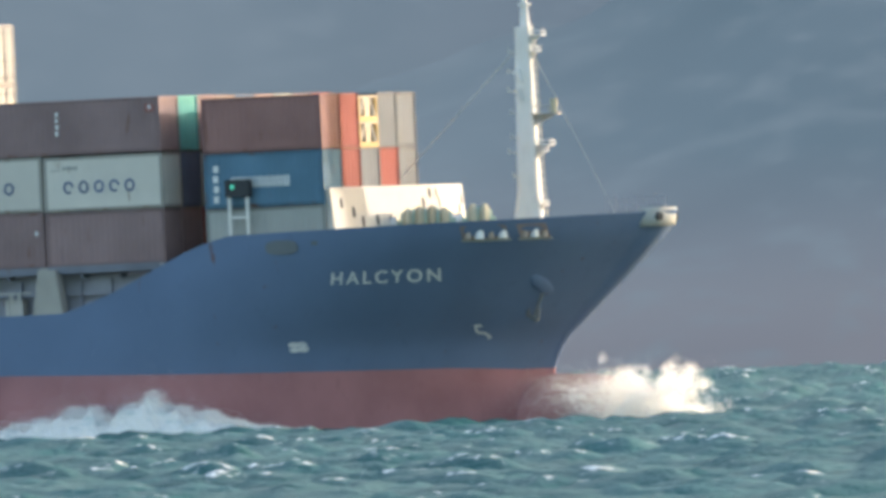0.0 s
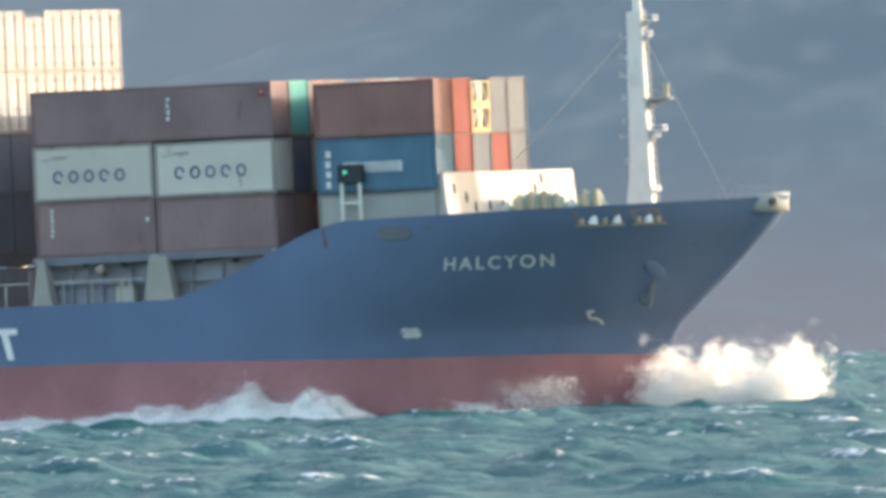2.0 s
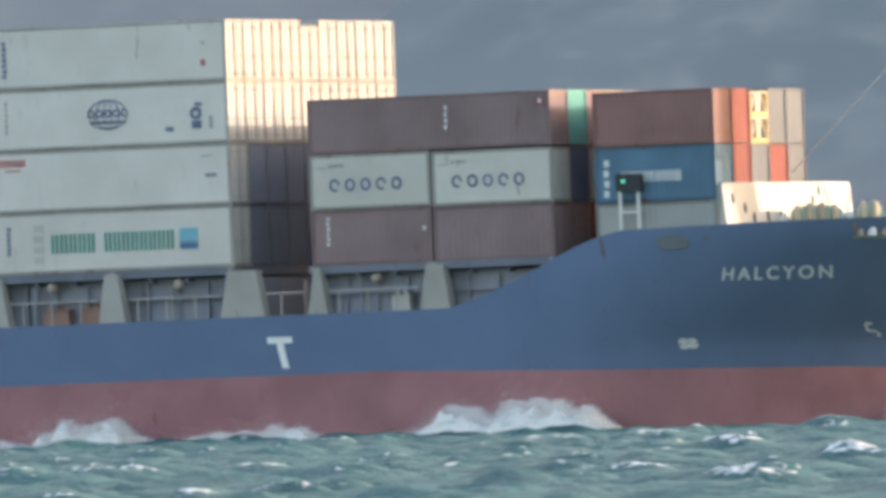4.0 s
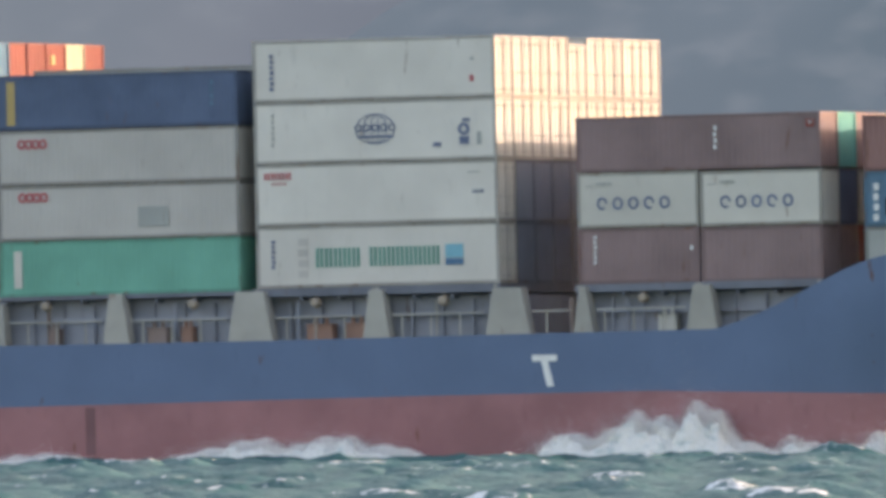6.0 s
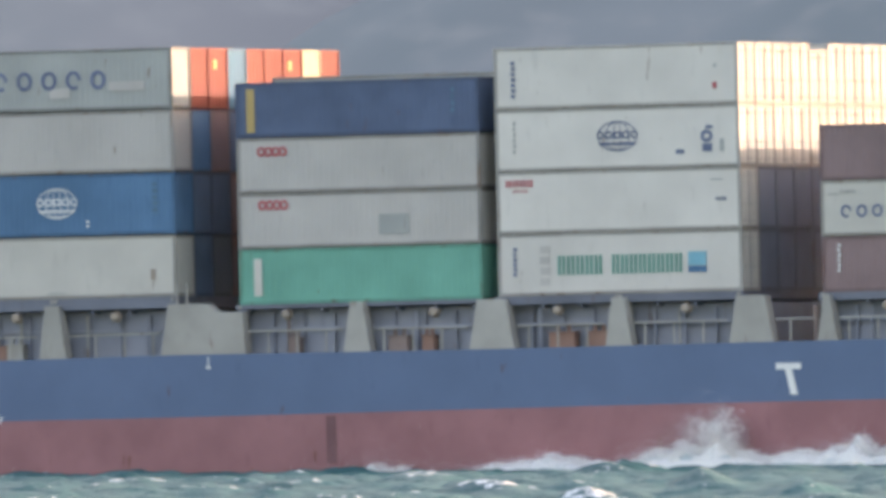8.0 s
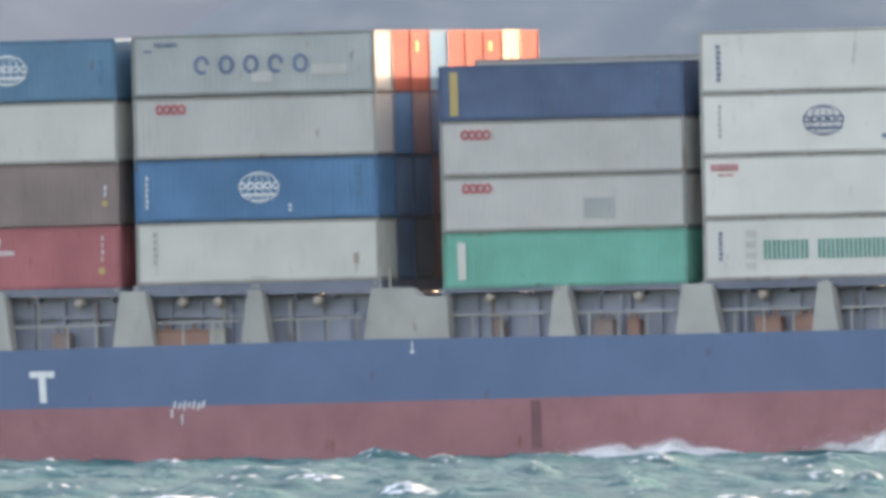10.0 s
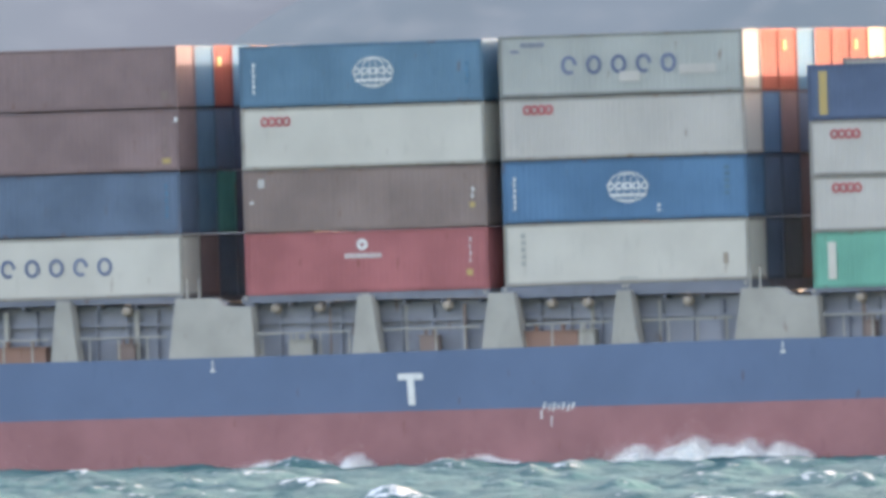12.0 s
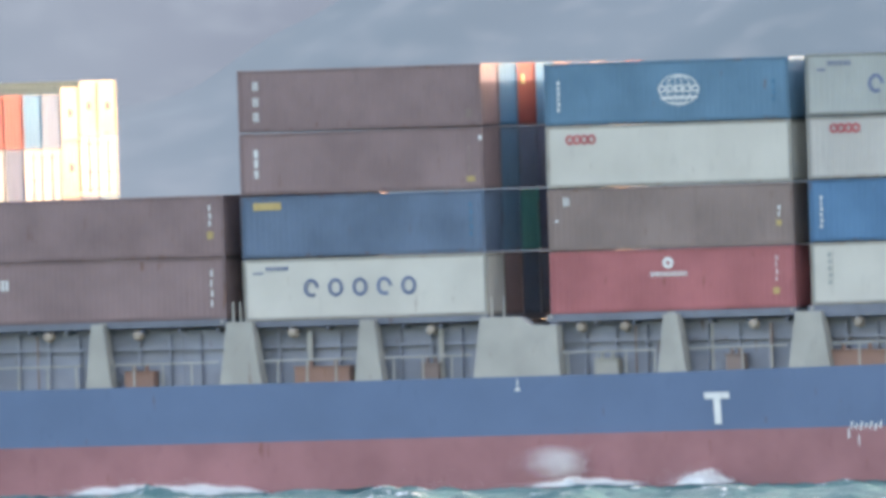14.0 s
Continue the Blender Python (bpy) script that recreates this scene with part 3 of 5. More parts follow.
def bow_plate():
    """The white-painted rounded bulwark at the very tip of the bow."""
    bm = bmesh.new()
    rows = []
    for i in range(25):
        a = radians(-78 + 156 * i / 24)
        rows.append([bm.verts.new((48.45 + (1.3 + 0.12 * (z - 8.62)) * math.cos(a), 1.7 * math.sin(a), z)) for z in (8.82, 9.2, 9.72)])
    for a, b in zip(rows, rows[1:]):
        for j in range(2):
            bm.faces.new((a[j], b[j], b[j + 1], a[j + 1]))
    bmesh.ops.recalc_face_normals(bm, faces=bm.faces)
    bmesh.ops.solidify(bm, geom=bm.faces[:], thickness=0.07)
    ob = part("bow_bulwark", bm, M["grey"], ship, "white rounded bulwark at the bow tip")
    ob.data.shade_smooth()
    for s in (-1, 1):
        bm = bmesh.new()
        rod(bm, (49.3, s * 1.0, 9.28), (49.58, s * 1.15, 9.28), 0.2, sides=14)
        part("bow_chock", bm, M["dark"], ship, "dark mooring hole")


bow_plate()


# ---- forecastle ----
def mast():
    z0 = 8.35
    bm = bmesh.new()
    prof = [(z0, 41.62, 43.3, 0.42), (9.4, 41.88, 43.2, 0.40), (10.6, 42.08, 43.12, 0.36), (13, 42.16, 43.08, 0.33), (18.5, 42.3, 43.0, 0.28)]
    rings = []
    for z, xa, xb, b in prof:
        rings.append([bm.verts.new((x, y, z)) for x, y in ((xa, -b * 0.8), (xa + 0.1, -b), (xb - 0.06, -b), (xb, -b * 0.8), (xb, b * 0.8), (xb - 0.06, b), (xa + 0.1, b), (xa, b * 0.8))])
    for a, b in zip(rings, rings[1:]):
        for i in range(8):
            bm.faces.new((a[i], a[(i + 1) % 8], b[(i + 1) % 8], b[i]))
    bm.faces.new(rings[-1])
    trunk = part("mast_trunk", bm, M["mast"], ship, "tall tapered cream-white foremast")
    bm = bmesh.new()
    rod(bm, (42.75, 0, 18.5), (42.75, 0, 19.6), 0.24, 0.16, 12)
    rod(bm, (42.75, 0, 19.6), (42.75, 0, 22.5), 0.12, 0.08, 12)
    rod(bm, (42.75, 0, 19.5), (42.75, 0, 19.62), 0.3, sides=12)
    part("pole", bm, M["mast"], trunk)
    for y in (-0.24, 0.16):
        bm = bmesh.new()
        rod(bm, (43.42, y, z0 + 0.3), (43.12, y, 18.6), 0.025, sides=8)
        part("ladder_rail", bm, M["offwhite"], trunk)
    for i in range(26):
        z = z0 + 0.6 + 0.38 * i
        x = 43.42 - 0.3 * (z - z0 - 0.3) / 9.95
        bm = bmesh.new()
        rod(bm, (x, -0.24, z), (x, 0.16, z), 0.025, sides=6)
        part("ladder_rung", bm, M["offwhite"], trunk)
    # railed platforms ahead of the trunk, each on a knee
    for z, dx in ((18.05, 0.62), (17.3, 0.34), (12.85, 0.85), (12.55, 0.5), (10.0, 0.42)):
        bm = bmesh.new()
        box(bm, 42.95, 43.05 + dx, -0.3, 0.3, z, z + 0.06)
        prism(bm, [(43.0, z - 0.42), (43.0, z), (43.0 + dx * 0.8, z)], -0.03, 0.03)
        for s in (-0.28, 0.28):
            rod(bm, (43.02 + dx, s, z), (43.02 + dx, s, z + 0.24), 0.03, sides=6)
            rod(bm, (43.02, s, z + 0.24), (43.02 + dx, s, z + 0.24), 0.025, sides=6)
        rod(bm, (43.02 + dx, -0.28, z + 0.24), (43.02 + dx, 0.28, z + 0.24), 0.03, sides=6)
        part("bracket", bm, M["mast"], trunk, "small railed bracket platform")
    bm = bmesh.new()
    box(bm, 42.95, 44.3, -0.32, 0.32, 14.3, 14.38)
    prism(bm, [(42.95, 13.75), (42.95, 14.3), (44.1, 14.3)], -0.05, 0.05)
    for x in (43.4, 43.85):
        rod(bm, (x, -0.3, 14.38), (x, -0.3, 14.72), 0.025, sides=6)
    rod(bm, (43.1, -0.3, 14.72), (44.0, -0.3, 14.72), 0.025, sides=6)
    part("lamp_arm", bm, M["deckgrey"], trunk, "grey lamp platform on a knee")
    bm = bmesh.new()
    rod(bm, (44.02, 0, 14.36), (44.02, 0, 14.98), 0.17, 0.15, 12)
    rod(bm, (44.02, 0, 14.98), (44.02, 0, 15.04), 0.2, sides=12)
    part("mast_lamp", bm, M["rope"], trunk, "pale yellow-green mast lamp")
    # lamps, horns and short yards on the after side
    for z, dx in ((16.35, -0.28), (15.45, -0.3), (14.4, -0.22), (12.55, -0.42), (13.25, -0.25), (17.3, -0.2), (11.4, -0.2)):
        bm = bmesh.new()
        rod(bm, (42.25, -0.32, z), (42.2 + dx, -0.4, z + 0.05), 0.035, sides=6)
        rod(bm, (42.22 + dx, -0.4, z - 0.05), (42.22 + dx, -0.4, z + 0.2), 0.05, sides=8)
        part("yard_light", bm, M["offwhite"], trunk)
    for z in (16.2, 15.3):
        bm = bmesh.new()
        rod(bm, (42.35, -0.4, z + 0.22), (42.62, -0.42, z - 0.3), 0.2, 0.07, 10)
        part("horn", bm, M["mark"], trunk, "white loudspeaker horn")


def stays():
    for name, p, q in (("backstay", (42.2, -0.3, 17.3), (36.35, -0.8, 11.5)), ("forestay", (42.9, 0, 17.6), (46.9, 0, 9.5))):
        bm = bmesh.new()
        rod(bm, p, q, 0.014 if name == "forestay" else 0.026, sides=6)
        part(name, bm, M["offwhite"], ship, "thin steel stay of the foremast")


def breakwater():
    """Two plates that meet in a forward point, leaning back, with drain openings."""
    z0, z1 = 8.35, 11.14
    bw = None
    for side in (-1, 1):
        a, b = Vector((36.95 if side < 0 else 37.55, -10.9 if side < 0 else 4.9, 0)), Vector((38.0, side * 0.02, 0))
        bm = bmesh.new()
        lo = [bm.verts.new((q.x + dx, q.y, z0)) for q, dx in ((a, 0), (b, 0), (b, -0.14), (a, -0.14))]
        hi = [bm.verts.new((q.x + dx - 0.26, q.y, z1)) for q, dx in ((a, 0), (b, 0), (b, -0.14), (a, -0.14))]
        bm.faces.new(lo)
        bm.faces.new(hi[::-1])
        for i in range(4):
            bm.faces.new((lo[i], hi[i], hi[(i + 1) % 4], lo[(i + 1) % 4]))
        bmesh.ops.recalc_face_normals(bm, faces=bm.faces)
        plate_ob = part("breakwater", bm, M["offwhite"], ship, "white steel breakwater plate across the forecastle")
        bm = bmesh.new()
        prism(bm, [(a.x - 0.95, z0), (a.x - 0.05, z0), (a.x - 0.29, z1), (a.x - 0.85, z1 - 0.1)], a.y - 0.06, a.y + 0.06)
        part("wing_plate", bm, M["offwhite"], plate_ob)
        bm = bmesh.new()
        rod(bm, (a.x - 0.33, a.y, z1), (b.x - 0.33, b.y, z1), 0.07, sides=8)
        part("top_rail", bm, M["offwhite"], plate_ob)
        for k, (f, z) in enumerate(((0.09, 10.45), (0.2, 10.0), (0.28, 9.55), (0.42, 9.6), (0.55, 9.6), (0.88, 10.35), (0.95, 10.8))):
            c = a.lerp(b, f)
            bm = bmesh.new()
            d = (b - a).normalized()
            for i in range(12):
                g = 2 * math.pi * i / 12
                w = c + d * 0.15 * math.cos(g)
                zz = z + 0.27 * math.sin(g)
                bm.verts.new((w.x + 0.012 - 0.26 * (zz - z0) / (z1 - z0), w.y, zz))
            face = bm.faces.new(bm.verts)
            ex = bmesh.ops.extrude_face_region(bm, geom=[face])
            for v in ex["geom"]:
                if isinstance(v, bmesh.types.BMVert):
                    v.co.x -= 0.03
            bmesh.ops.recalc_face_normals(bm, faces=bm.faces)
            part("drain_hole", bm, M["dark"], plate_ob, "dark oval opening")


def turned(profile, y0=0.0, sides=22):
    """A body of revolution about an axis along y, from (y, radius) pairs."""
    bm = bmesh.new()
    rings = [[bm.verts.new((r * math.cos(2 * math.pi * i / sides), y + y0, 1.05 + r * math.sin(2 * math.pi * i / sides))) for i in range(sides)] for y, r in profile]
    for a, b in zip(rings, rings[1:]):
        for i in range(sides):
            bm.faces.new((a[i], a[(i + 1) % sides], b[(i + 1) % sides], b[i]))
    bm.faces.new(rings[0]), bm.faces.new(rings[-1])
    bmesh.ops.recalc_face_normals(bm, faces=bm.faces)
    return bm


def winch(x, y, length, coils, label):
    """A mooring winch: bulging coils of rope between flanges, bearing stands, a warping head."""
    ob = tagged(new("mooring_winch"), label, "winch")
    step = length / coils
    for i in range(coils):
        f = 1 - 0.13 * abs(i - (coils - 1) / 2)
        prof = [(step * (0.08 + 0.84 * k / 6), (0.62 + 0.26 * math.sin(math.pi * k / 6)) * f) for k in range(7)]
        part("rope_coil", turned(prof, -length / 2 + i * step), M["rope"], ob, "bulging coil of faded rope")
    for i in range(coils + 1):
        r = 0.7 if 0 < i < coils else 0.5
        part("flange", turned([(-0.05, r), (0.05, r)], -length / 2 + i * step), M["machine"], ob, "green drum flange")
    for yy in (-length / 2 - 0.16, length / 2 + 0.16):
        bm = bmesh.new()
        prism(bm, [(-0.6, 0.1), (0.6, 0.1), (0.22, 1.2), (-0.22, 1.2)], yy - 0.07, yy + 0.07)
        part("bearing_stand", bm, M["machine"], ob)
    bm = bmesh.new()
    box(bm, -0.7, 0.7, -length / 2 - 0.3, length / 2 + 0.3, 0, 0.12)
    part("base", bm, M["machine"], ob)
    part("warping_head", turned([(0, 0.42), (0.08, 0.42), (0.2, 0.3), (0.4, 0.3), (0.5, 0.4), (0.56, 0.4)], -length / 2 - 0.8), M["mark"], ob, "white warping head")
    aboard(ob, pose(x, y, 8.35, 0, 0, -72))
    return ob


def forecastle():
    mast()
    stays()
    breakwater()
    # starboard sidelight screen on two posts
    bm = bmesh.new()
    for x in (31.85, 32.75):
        rod(bm, (x, -11.6, 8.35), (x, -11.6, 10.9), 0.09, sides=8)
    box(bm, 31.8, 32.8, -11.7, -11.5, 9.9, 10.0)
    stand = part("sidelight_stand", bm, M["mast"], ship, "white sidelight stand")
    bm = bmesh.new()
    box(bm, 31.7, 32.95, -11.8, -11.35, 10.9, 11.75, 0.04)
    part("sidelight_screen", bm, M["dark"], stand, "dark green-black sidelight box")
    bm = bmesh.new()
    rod(bm, (32.1, -11.8, 11.4), (32.1, -11.87, 11.4), 0.09, sides=10)
    part("lens", bm, M["greenlamp"], stand, "green glowing lens")
    # bow rail
    for i in range(7):
        x = 46.6 + 0.5 * i
        bm = bmesh.new()
        rod(bm, (x, -0.4, 9.4), (x, -0.4, 10.3 + 0.1 * (i % 2)), 0.018, sides=6)
        part("rail_post", bm, M["coaming"], ship)
    for z in (9.85, 10.25):
        bm = bmesh.new()
        rod(bm, (46.6, -0.4, z), (49.6, -0.4, z), 0.015, sides=6)
        part("hand_rail", bm, M["coaming"], ship)
    bm = bmesh.new()
    rod(bm, (46.95, 0, 8.35), (46.95, 0, 10.6), 0.035, 0.025, 8)
    part("jackstaff", bm, M["coaming"], ship)
    winch(38.95, -4.3, 2.3, 4, "green mooring winch with rope drum on the forecastle")
    winch(41.2, -3.2, 1.1, 2, "small green anchor windlass on the forecastle")
    for i in range(8):
        ob = tagged(new("mooring_bollard"), "grey twin mooring bollard on the forecastle", "bollard")
        bm = bmesh.new()
        for s in (-0.3, 0.3):
            rod(bm, (s, 0, 0), (s, 0, 0.75), 0.17, sides=12)
            rod(bm, (s, 0, 0.75), (s, 0, 0.85), 0.23, sides=12)
        part("post_pair", bm, M["deckgrey"], ob)
        bm = bmesh.new()
        box(bm, -0.6, 0.6, -0.3, 0.3, 0, 0.08)
        part("base", bm, M["deckgrey"], ob)
        aboard(ob, pose(36.8 + 0.9 * (i % 4), (-7.5 if i < 4 else 6.5) + 0.3 * (i % 2), 8.35))


forecastle()


# ---- containers ----
MESHES = {}
WIDE = 2.438


def corrugated(bm, p, q, up, depth, pitch, out):
    """A corrugated wall from p to q of height up, its ribs sunk by depth."""
    p, q = Vector(p), Vector(q)
    n = max(4, int((q - p).length / pitch))
    cols = []
    for i in range(n):
        for f, d in ((0.0, 0), (0.35, 0), (0.5, depth), (0.85, depth)):
            b = p.lerp(q, (i + f) / n) - Vector(out) * d
            cols.append((bm.verts.new(b), bm.verts.new(b + Vector((0, 0, up)))))
    cols.append((bm.verts.new(q), bm.verts.new(q + Vector((0, 0, up)))))
    for a, b in zip(cols, cols[1:]):
        bm.faces.new((a[0], b[0], b[1], a[1]))


def container_mesh(length, height, colour, plain):
    key = (length, height, colour, plain)
    if key in MESHES:
        return MESHES[key]
    h0, h1, w, m = 0.16, height - 0.12, WIDE, 0.09
    depth = 0.005 if plain else 0.02
    shell = bmesh.new()
    corrugated(shell, (m, 0.03, h0), (length - m, 0.03, h0), h1 - h0, depth, 0.55 if plain else 0.28, (0, -1, 0))
    corrugated(shell, (length - m, w - 0.03, h0), (m, w - 0.03, h0), h1 - h0, depth, 0.55 if plain else 0.28, (0, 1, 0))
    corrugated(shell, (length - 0.03, m, h0), (length - 0.03, w - m, h0), h1 - h0, 0.03, 0.40, (1, 0, 0))
    box(shell, 0.05, length - 0.05, 0.05, w - 0.05, height - 0.1, height - 0.03)
    box(shell, 0.05, length - 0.05, 0.05, w - 0.05, 0.1, 0.16)
    shell.normal_update()
    frame_bm = bmesh.new()
    for x0, x1 in ((0, 0.15), (length - 0.15, length)):
        for y0, y1 in ((0, 0.12), (w - 0.12, w)):
            box(frame_bm, x0, x1, y0, y1, 0.12, height - 0.12)
            for z0, z1 in ((0, 0.12), (height - 0.12, height)):
                box(frame_bm, x0 - 0.0, x1 + 0.0, y0, y1, z0, z1)
    for z0, z1 in ((0.0, 0.06), (height - 0.05, height)):
        box(frame_bm, 0.15, length - 0.08, 0.09, w - 0.09, z0, z1)
    for z0, z1 in ((0.04, 0.16), (height - 0.13, height - 0.035)):
        for y0, y1 in ((0.01, 0.1), (w - 0.1, w - 0.01)):
            box(frame_bm, 0.15, length - 0.15, y0, y1, z0, z1)
        for x0, x1 in ((0.01, 0.1), (length - 0.1, length - 0.01)):
            box(frame_bm, x0, x1, 0.12, w - 0.12, z0, z1)
    door = bmesh.new()
    box(door, 0.02, 0.06, 0.12, w / 2 - 0.01, 0.17, height - 0.14)
    for y in (0.4, 0.85):
        rod(door, (0.0, y, 0.2), (0.0, y, height - 0.2), 0.02, sides=6)
    gear = bmesh.new()
    if colour == "reefer":
        for y in (0.42, 0.95, 1.49, 2.02):
            rod(gear, (length + 0.02, y, 0.1), (length + 0.02, y, height - 0.08), 0.02, sides=6)
            for z in (0.35, 1.15, height - 0.4):
                box(gear, length - 0.05, length + 0.03, y - 0.08, y + 0.08, z - 0.04, z + 0.04)
        box(gear, length - 0.04, length + 0.01, w / 2 - 0.03, w / 2 + 0.03, 0.16, height - 0.14)
    made = []
    for name, bm in (("shell", shell), ("corner_frame", frame_bm), ("door", door), ("locking_gear", gear)):
        me = bpy.data.meshes.new(name)
        bm.to_mesh(me)
        bm.free()
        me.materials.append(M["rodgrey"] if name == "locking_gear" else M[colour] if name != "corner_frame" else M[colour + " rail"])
        made.append(me)
    MESHES[key] = made
    return made


WORDS = {"maroon": "maroon", "oxide": "red-brown", "brown": "brown", "magenta": "faded crimson", "orange": "orange", "red": "red", "cream": "cream", "reefer": "white refrigerated", "white": "off-white",
         "lightgrey": "light grey", "grey": "grey", "green": "green", "teal": "teal", "navy": "dark blue", "blue": "bright blue", "skyblue": "light blue", "steelblue": "faded blue", "slate": "slate grey", "bluegrey": "blue-grey", "dullblue": "dull blue"}


def container(x, y, z, length, height, colour, extra=""):
    feet = "twenty-foot" if length < 7 else "forty-foot"
    ob = tagged(new("shipping_container"), f"{WORDS[colour]} {feet} steel shipping container {extra or 'stacked on deck'}", "container", "stacked containers")
    shell, fr, door, gear = container_mesh(length, height, colour, colour in ("reefer", "white"))
    link_data("shell", shell, None, ob)
    link_data("corner_frame", fr, None, ob)
    link_data("door", door, None, ob)
    if colour == "reefer":
        link_data("locking_gear", gear, None, ob, "grey door locking bars")
    d2 = link_data("door", door, None, ob)
    d2.matrix_basis = Matrix.Translation((0, WIDE, 0)) @ Matrix.Diagonal((1, -1, 1, 1))
    aboard(ob, pose(x, y - 11.2, z + 7.85))
    return ob


def plate(bm, u0, u1, v0, v1, out=0.012):
    box(bm, u0, u1, -out, 0.02, v0, v1)


def ring(bm, u, v, a, b, t, n=20, gap=(0, 0)):
    """An elliptic ring lying on the container's side."""
    pts = [(math.cos(2 * math.pi * i / n), math.sin(2 * math.pi * i / n)) for i in range(n)]
    for i in range(n):
        if gap[0] <= i < gap[1]:
            continue
        (c0, s0), (c1, s1) = pts[i], pts[(i + 1) % n]
        quad = [(u + a * c0, v + b * s0), (u + a * c1, v + b * s1), (u + (a - t) * c1, v + (b - t) * s1), (u + (a - t) * c0, v + (b - t) * s0)]
        vs = [bm.verts.new((p, -0.012, r)) for p, r in quad]
        f = bm.faces.new(vs)
        if f.normal.y > 0:
            f.normal_flip()


def sign(ob, name, mat, draw, label=""):
    bm = bmesh.new()
    draw(bm)
    bmesh.ops.recalc_face_normals(bm, faces=bm.faces)
    return part(name, bm, M[mat], ob, label)


def big_brand(ob, u0, v, pitch, size, mat="markblue"):
    """Five plain round and square shapes in a row, as wide as the painted name."""
    for i in range(5):
        sign(ob, "brand_shape", mat, lambda bm: ring(bm, u0 + i * pitch, v, size * 0.40, size * 0.46, size * 0.17, 20, (17, 20) if i in (0, 3) else (0, 0)), "dark painted brand shape")


def globe(ob, u, v, mat):
    def draw(bm):
        ring(bm, u, v, 1.0, 0.72, 0.055, 28)
        ring(bm, u, v, 0.62, 0.70, 0.05, 24)
        ring(bm, u, v, 0.22, 0.68, 0.05, 20)
        plate(bm, u - 0.9, u + 0.9, v - 0.42, v - 0.30)
    sign(ob, "globe_emblem", mat, draw, "painted globe emblem")

    def word(bm):
        for i in range(5):
            ring(bm, u - 0.84 + i * 0.42, v + 0.06, 0.19, 0.19, 0.085, 14)
    sign(ob, "brand_shape", mat, word)


def code_column(ob, u, v0, v1, mat, n=6, w=0.16):
    st = (v1 - v0) / n
    for i in range(n):
        sign(ob, "code_bar", mat, lambda bm: plate(bm, u - w / 2 + 0.02 * (i % 2), u + w / 2 - 0.03 * ((i + 1) % 2), v0 + i * st + 0.16 * st, v0 + (i + 1) * st - 0.16 * st))


def bars(ob, u0, u1, v0, v1, n, mat):
    st = (u1 - u0) / n
    for i in range(n):
        sign(ob, "brand_bar", mat, lambda bm: [plate(bm, u0 + (i + f) * st, u0 + (i + g) * st, v0, v1) for f, g in (((0.1, 0.38), (0.58, 0.86)) if st > 0.25 else ((0.1, 0.88),))], "plain painted brand bar")


def red_brand(ob, u0, v, mat="markred"):
    for i in range(4):
        sign(ob, "brand_shape", mat, lambda bm: ring(bm, u0 + 0.2 + i * 0.36, v, 0.22, 0.24, 0.12, 14), "red brand shape")


def crest(ob, u, v, mat="markblue"):
    def draw(bm):
        ring(bm, u, v, 0.3, 0.3, 0.16, 14)
        plate(bm, u - 0.22, u + 0.25, v - 0.72, v - 0.35)
        plate(bm, u - 0.05, u + 0.3, v + 0.34, v + 0.5)
    sign(ob, "emblem", mat, draw, "dark emblem")


def end_plate(ob, v0, v1, h0, h1, mat, length=12.19):
    """A notice plate on a box's forward end."""
    sign(ob, "notice_plate", mat, lambda bm: box(bm, length - 0.03, length + 0.012, v0, v1, h0, h1), "small notice plate")


def patch(ob, u0, u1, v0, v1, mat, label="painted patch"):
    sign(ob, "patch", mat, lambda bm: plate(bm, u0, u1, v0, v1), label)


HC, STD = 2.896, 2.591
STEP = (22.4 - WIDE) / 8


def flat_rack(x, y, z, length, height):
    ob = tagged(new("flat_rack"), "stacked yellow folding flat rack with white end braces", "flat rack", "stacked flat racks")
    bm = bmesh.new()
    box(bm, 0, length, 0, WIDE, 0, 0.26)
    part("platform", bm, M["markyellow"], ob)
    for xx in (0.0, length - 0.2):
        for yy in (0.0, WIDE - 0.2):
            bm = bmesh.new()
            box(bm, xx, xx + 0.2, yy, yy + 0.2, 0.26, height - 0.1)
            part("end_post", bm, M["markyellow"], ob)
        bm = bmesh.new()
        box(bm, xx, xx + 0.2, 0, WIDE, height - 0.1, height)
        part("end_beam", bm, M["cream"], ob)
        for ya, yb in ((0.25, 0.85), (WIDE - 0.25, WIDE - 0.85)):
            bm = bmesh.new()
            rod(bm, (xx + 0.1, ya, 0.3), (xx + 0.1, yb, height - 0.12), 0.1, sides=8)
            part("brace", bm, M["white"], ob)
        bm = bmesh.new()
        # after panel widened to a near-solid wall, added to block sun from boxes behind
        inner = 0.9 if xx else 0.2
        box(bm, xx + 0.05, xx + 0.15, inner, WIDE - inner, 0.26, height - 0.1)
        part("end_panel", bm, M["cream"], ob)
    aboard(ob, pose(x, y - 11.2, z + 7.85))
    return ob


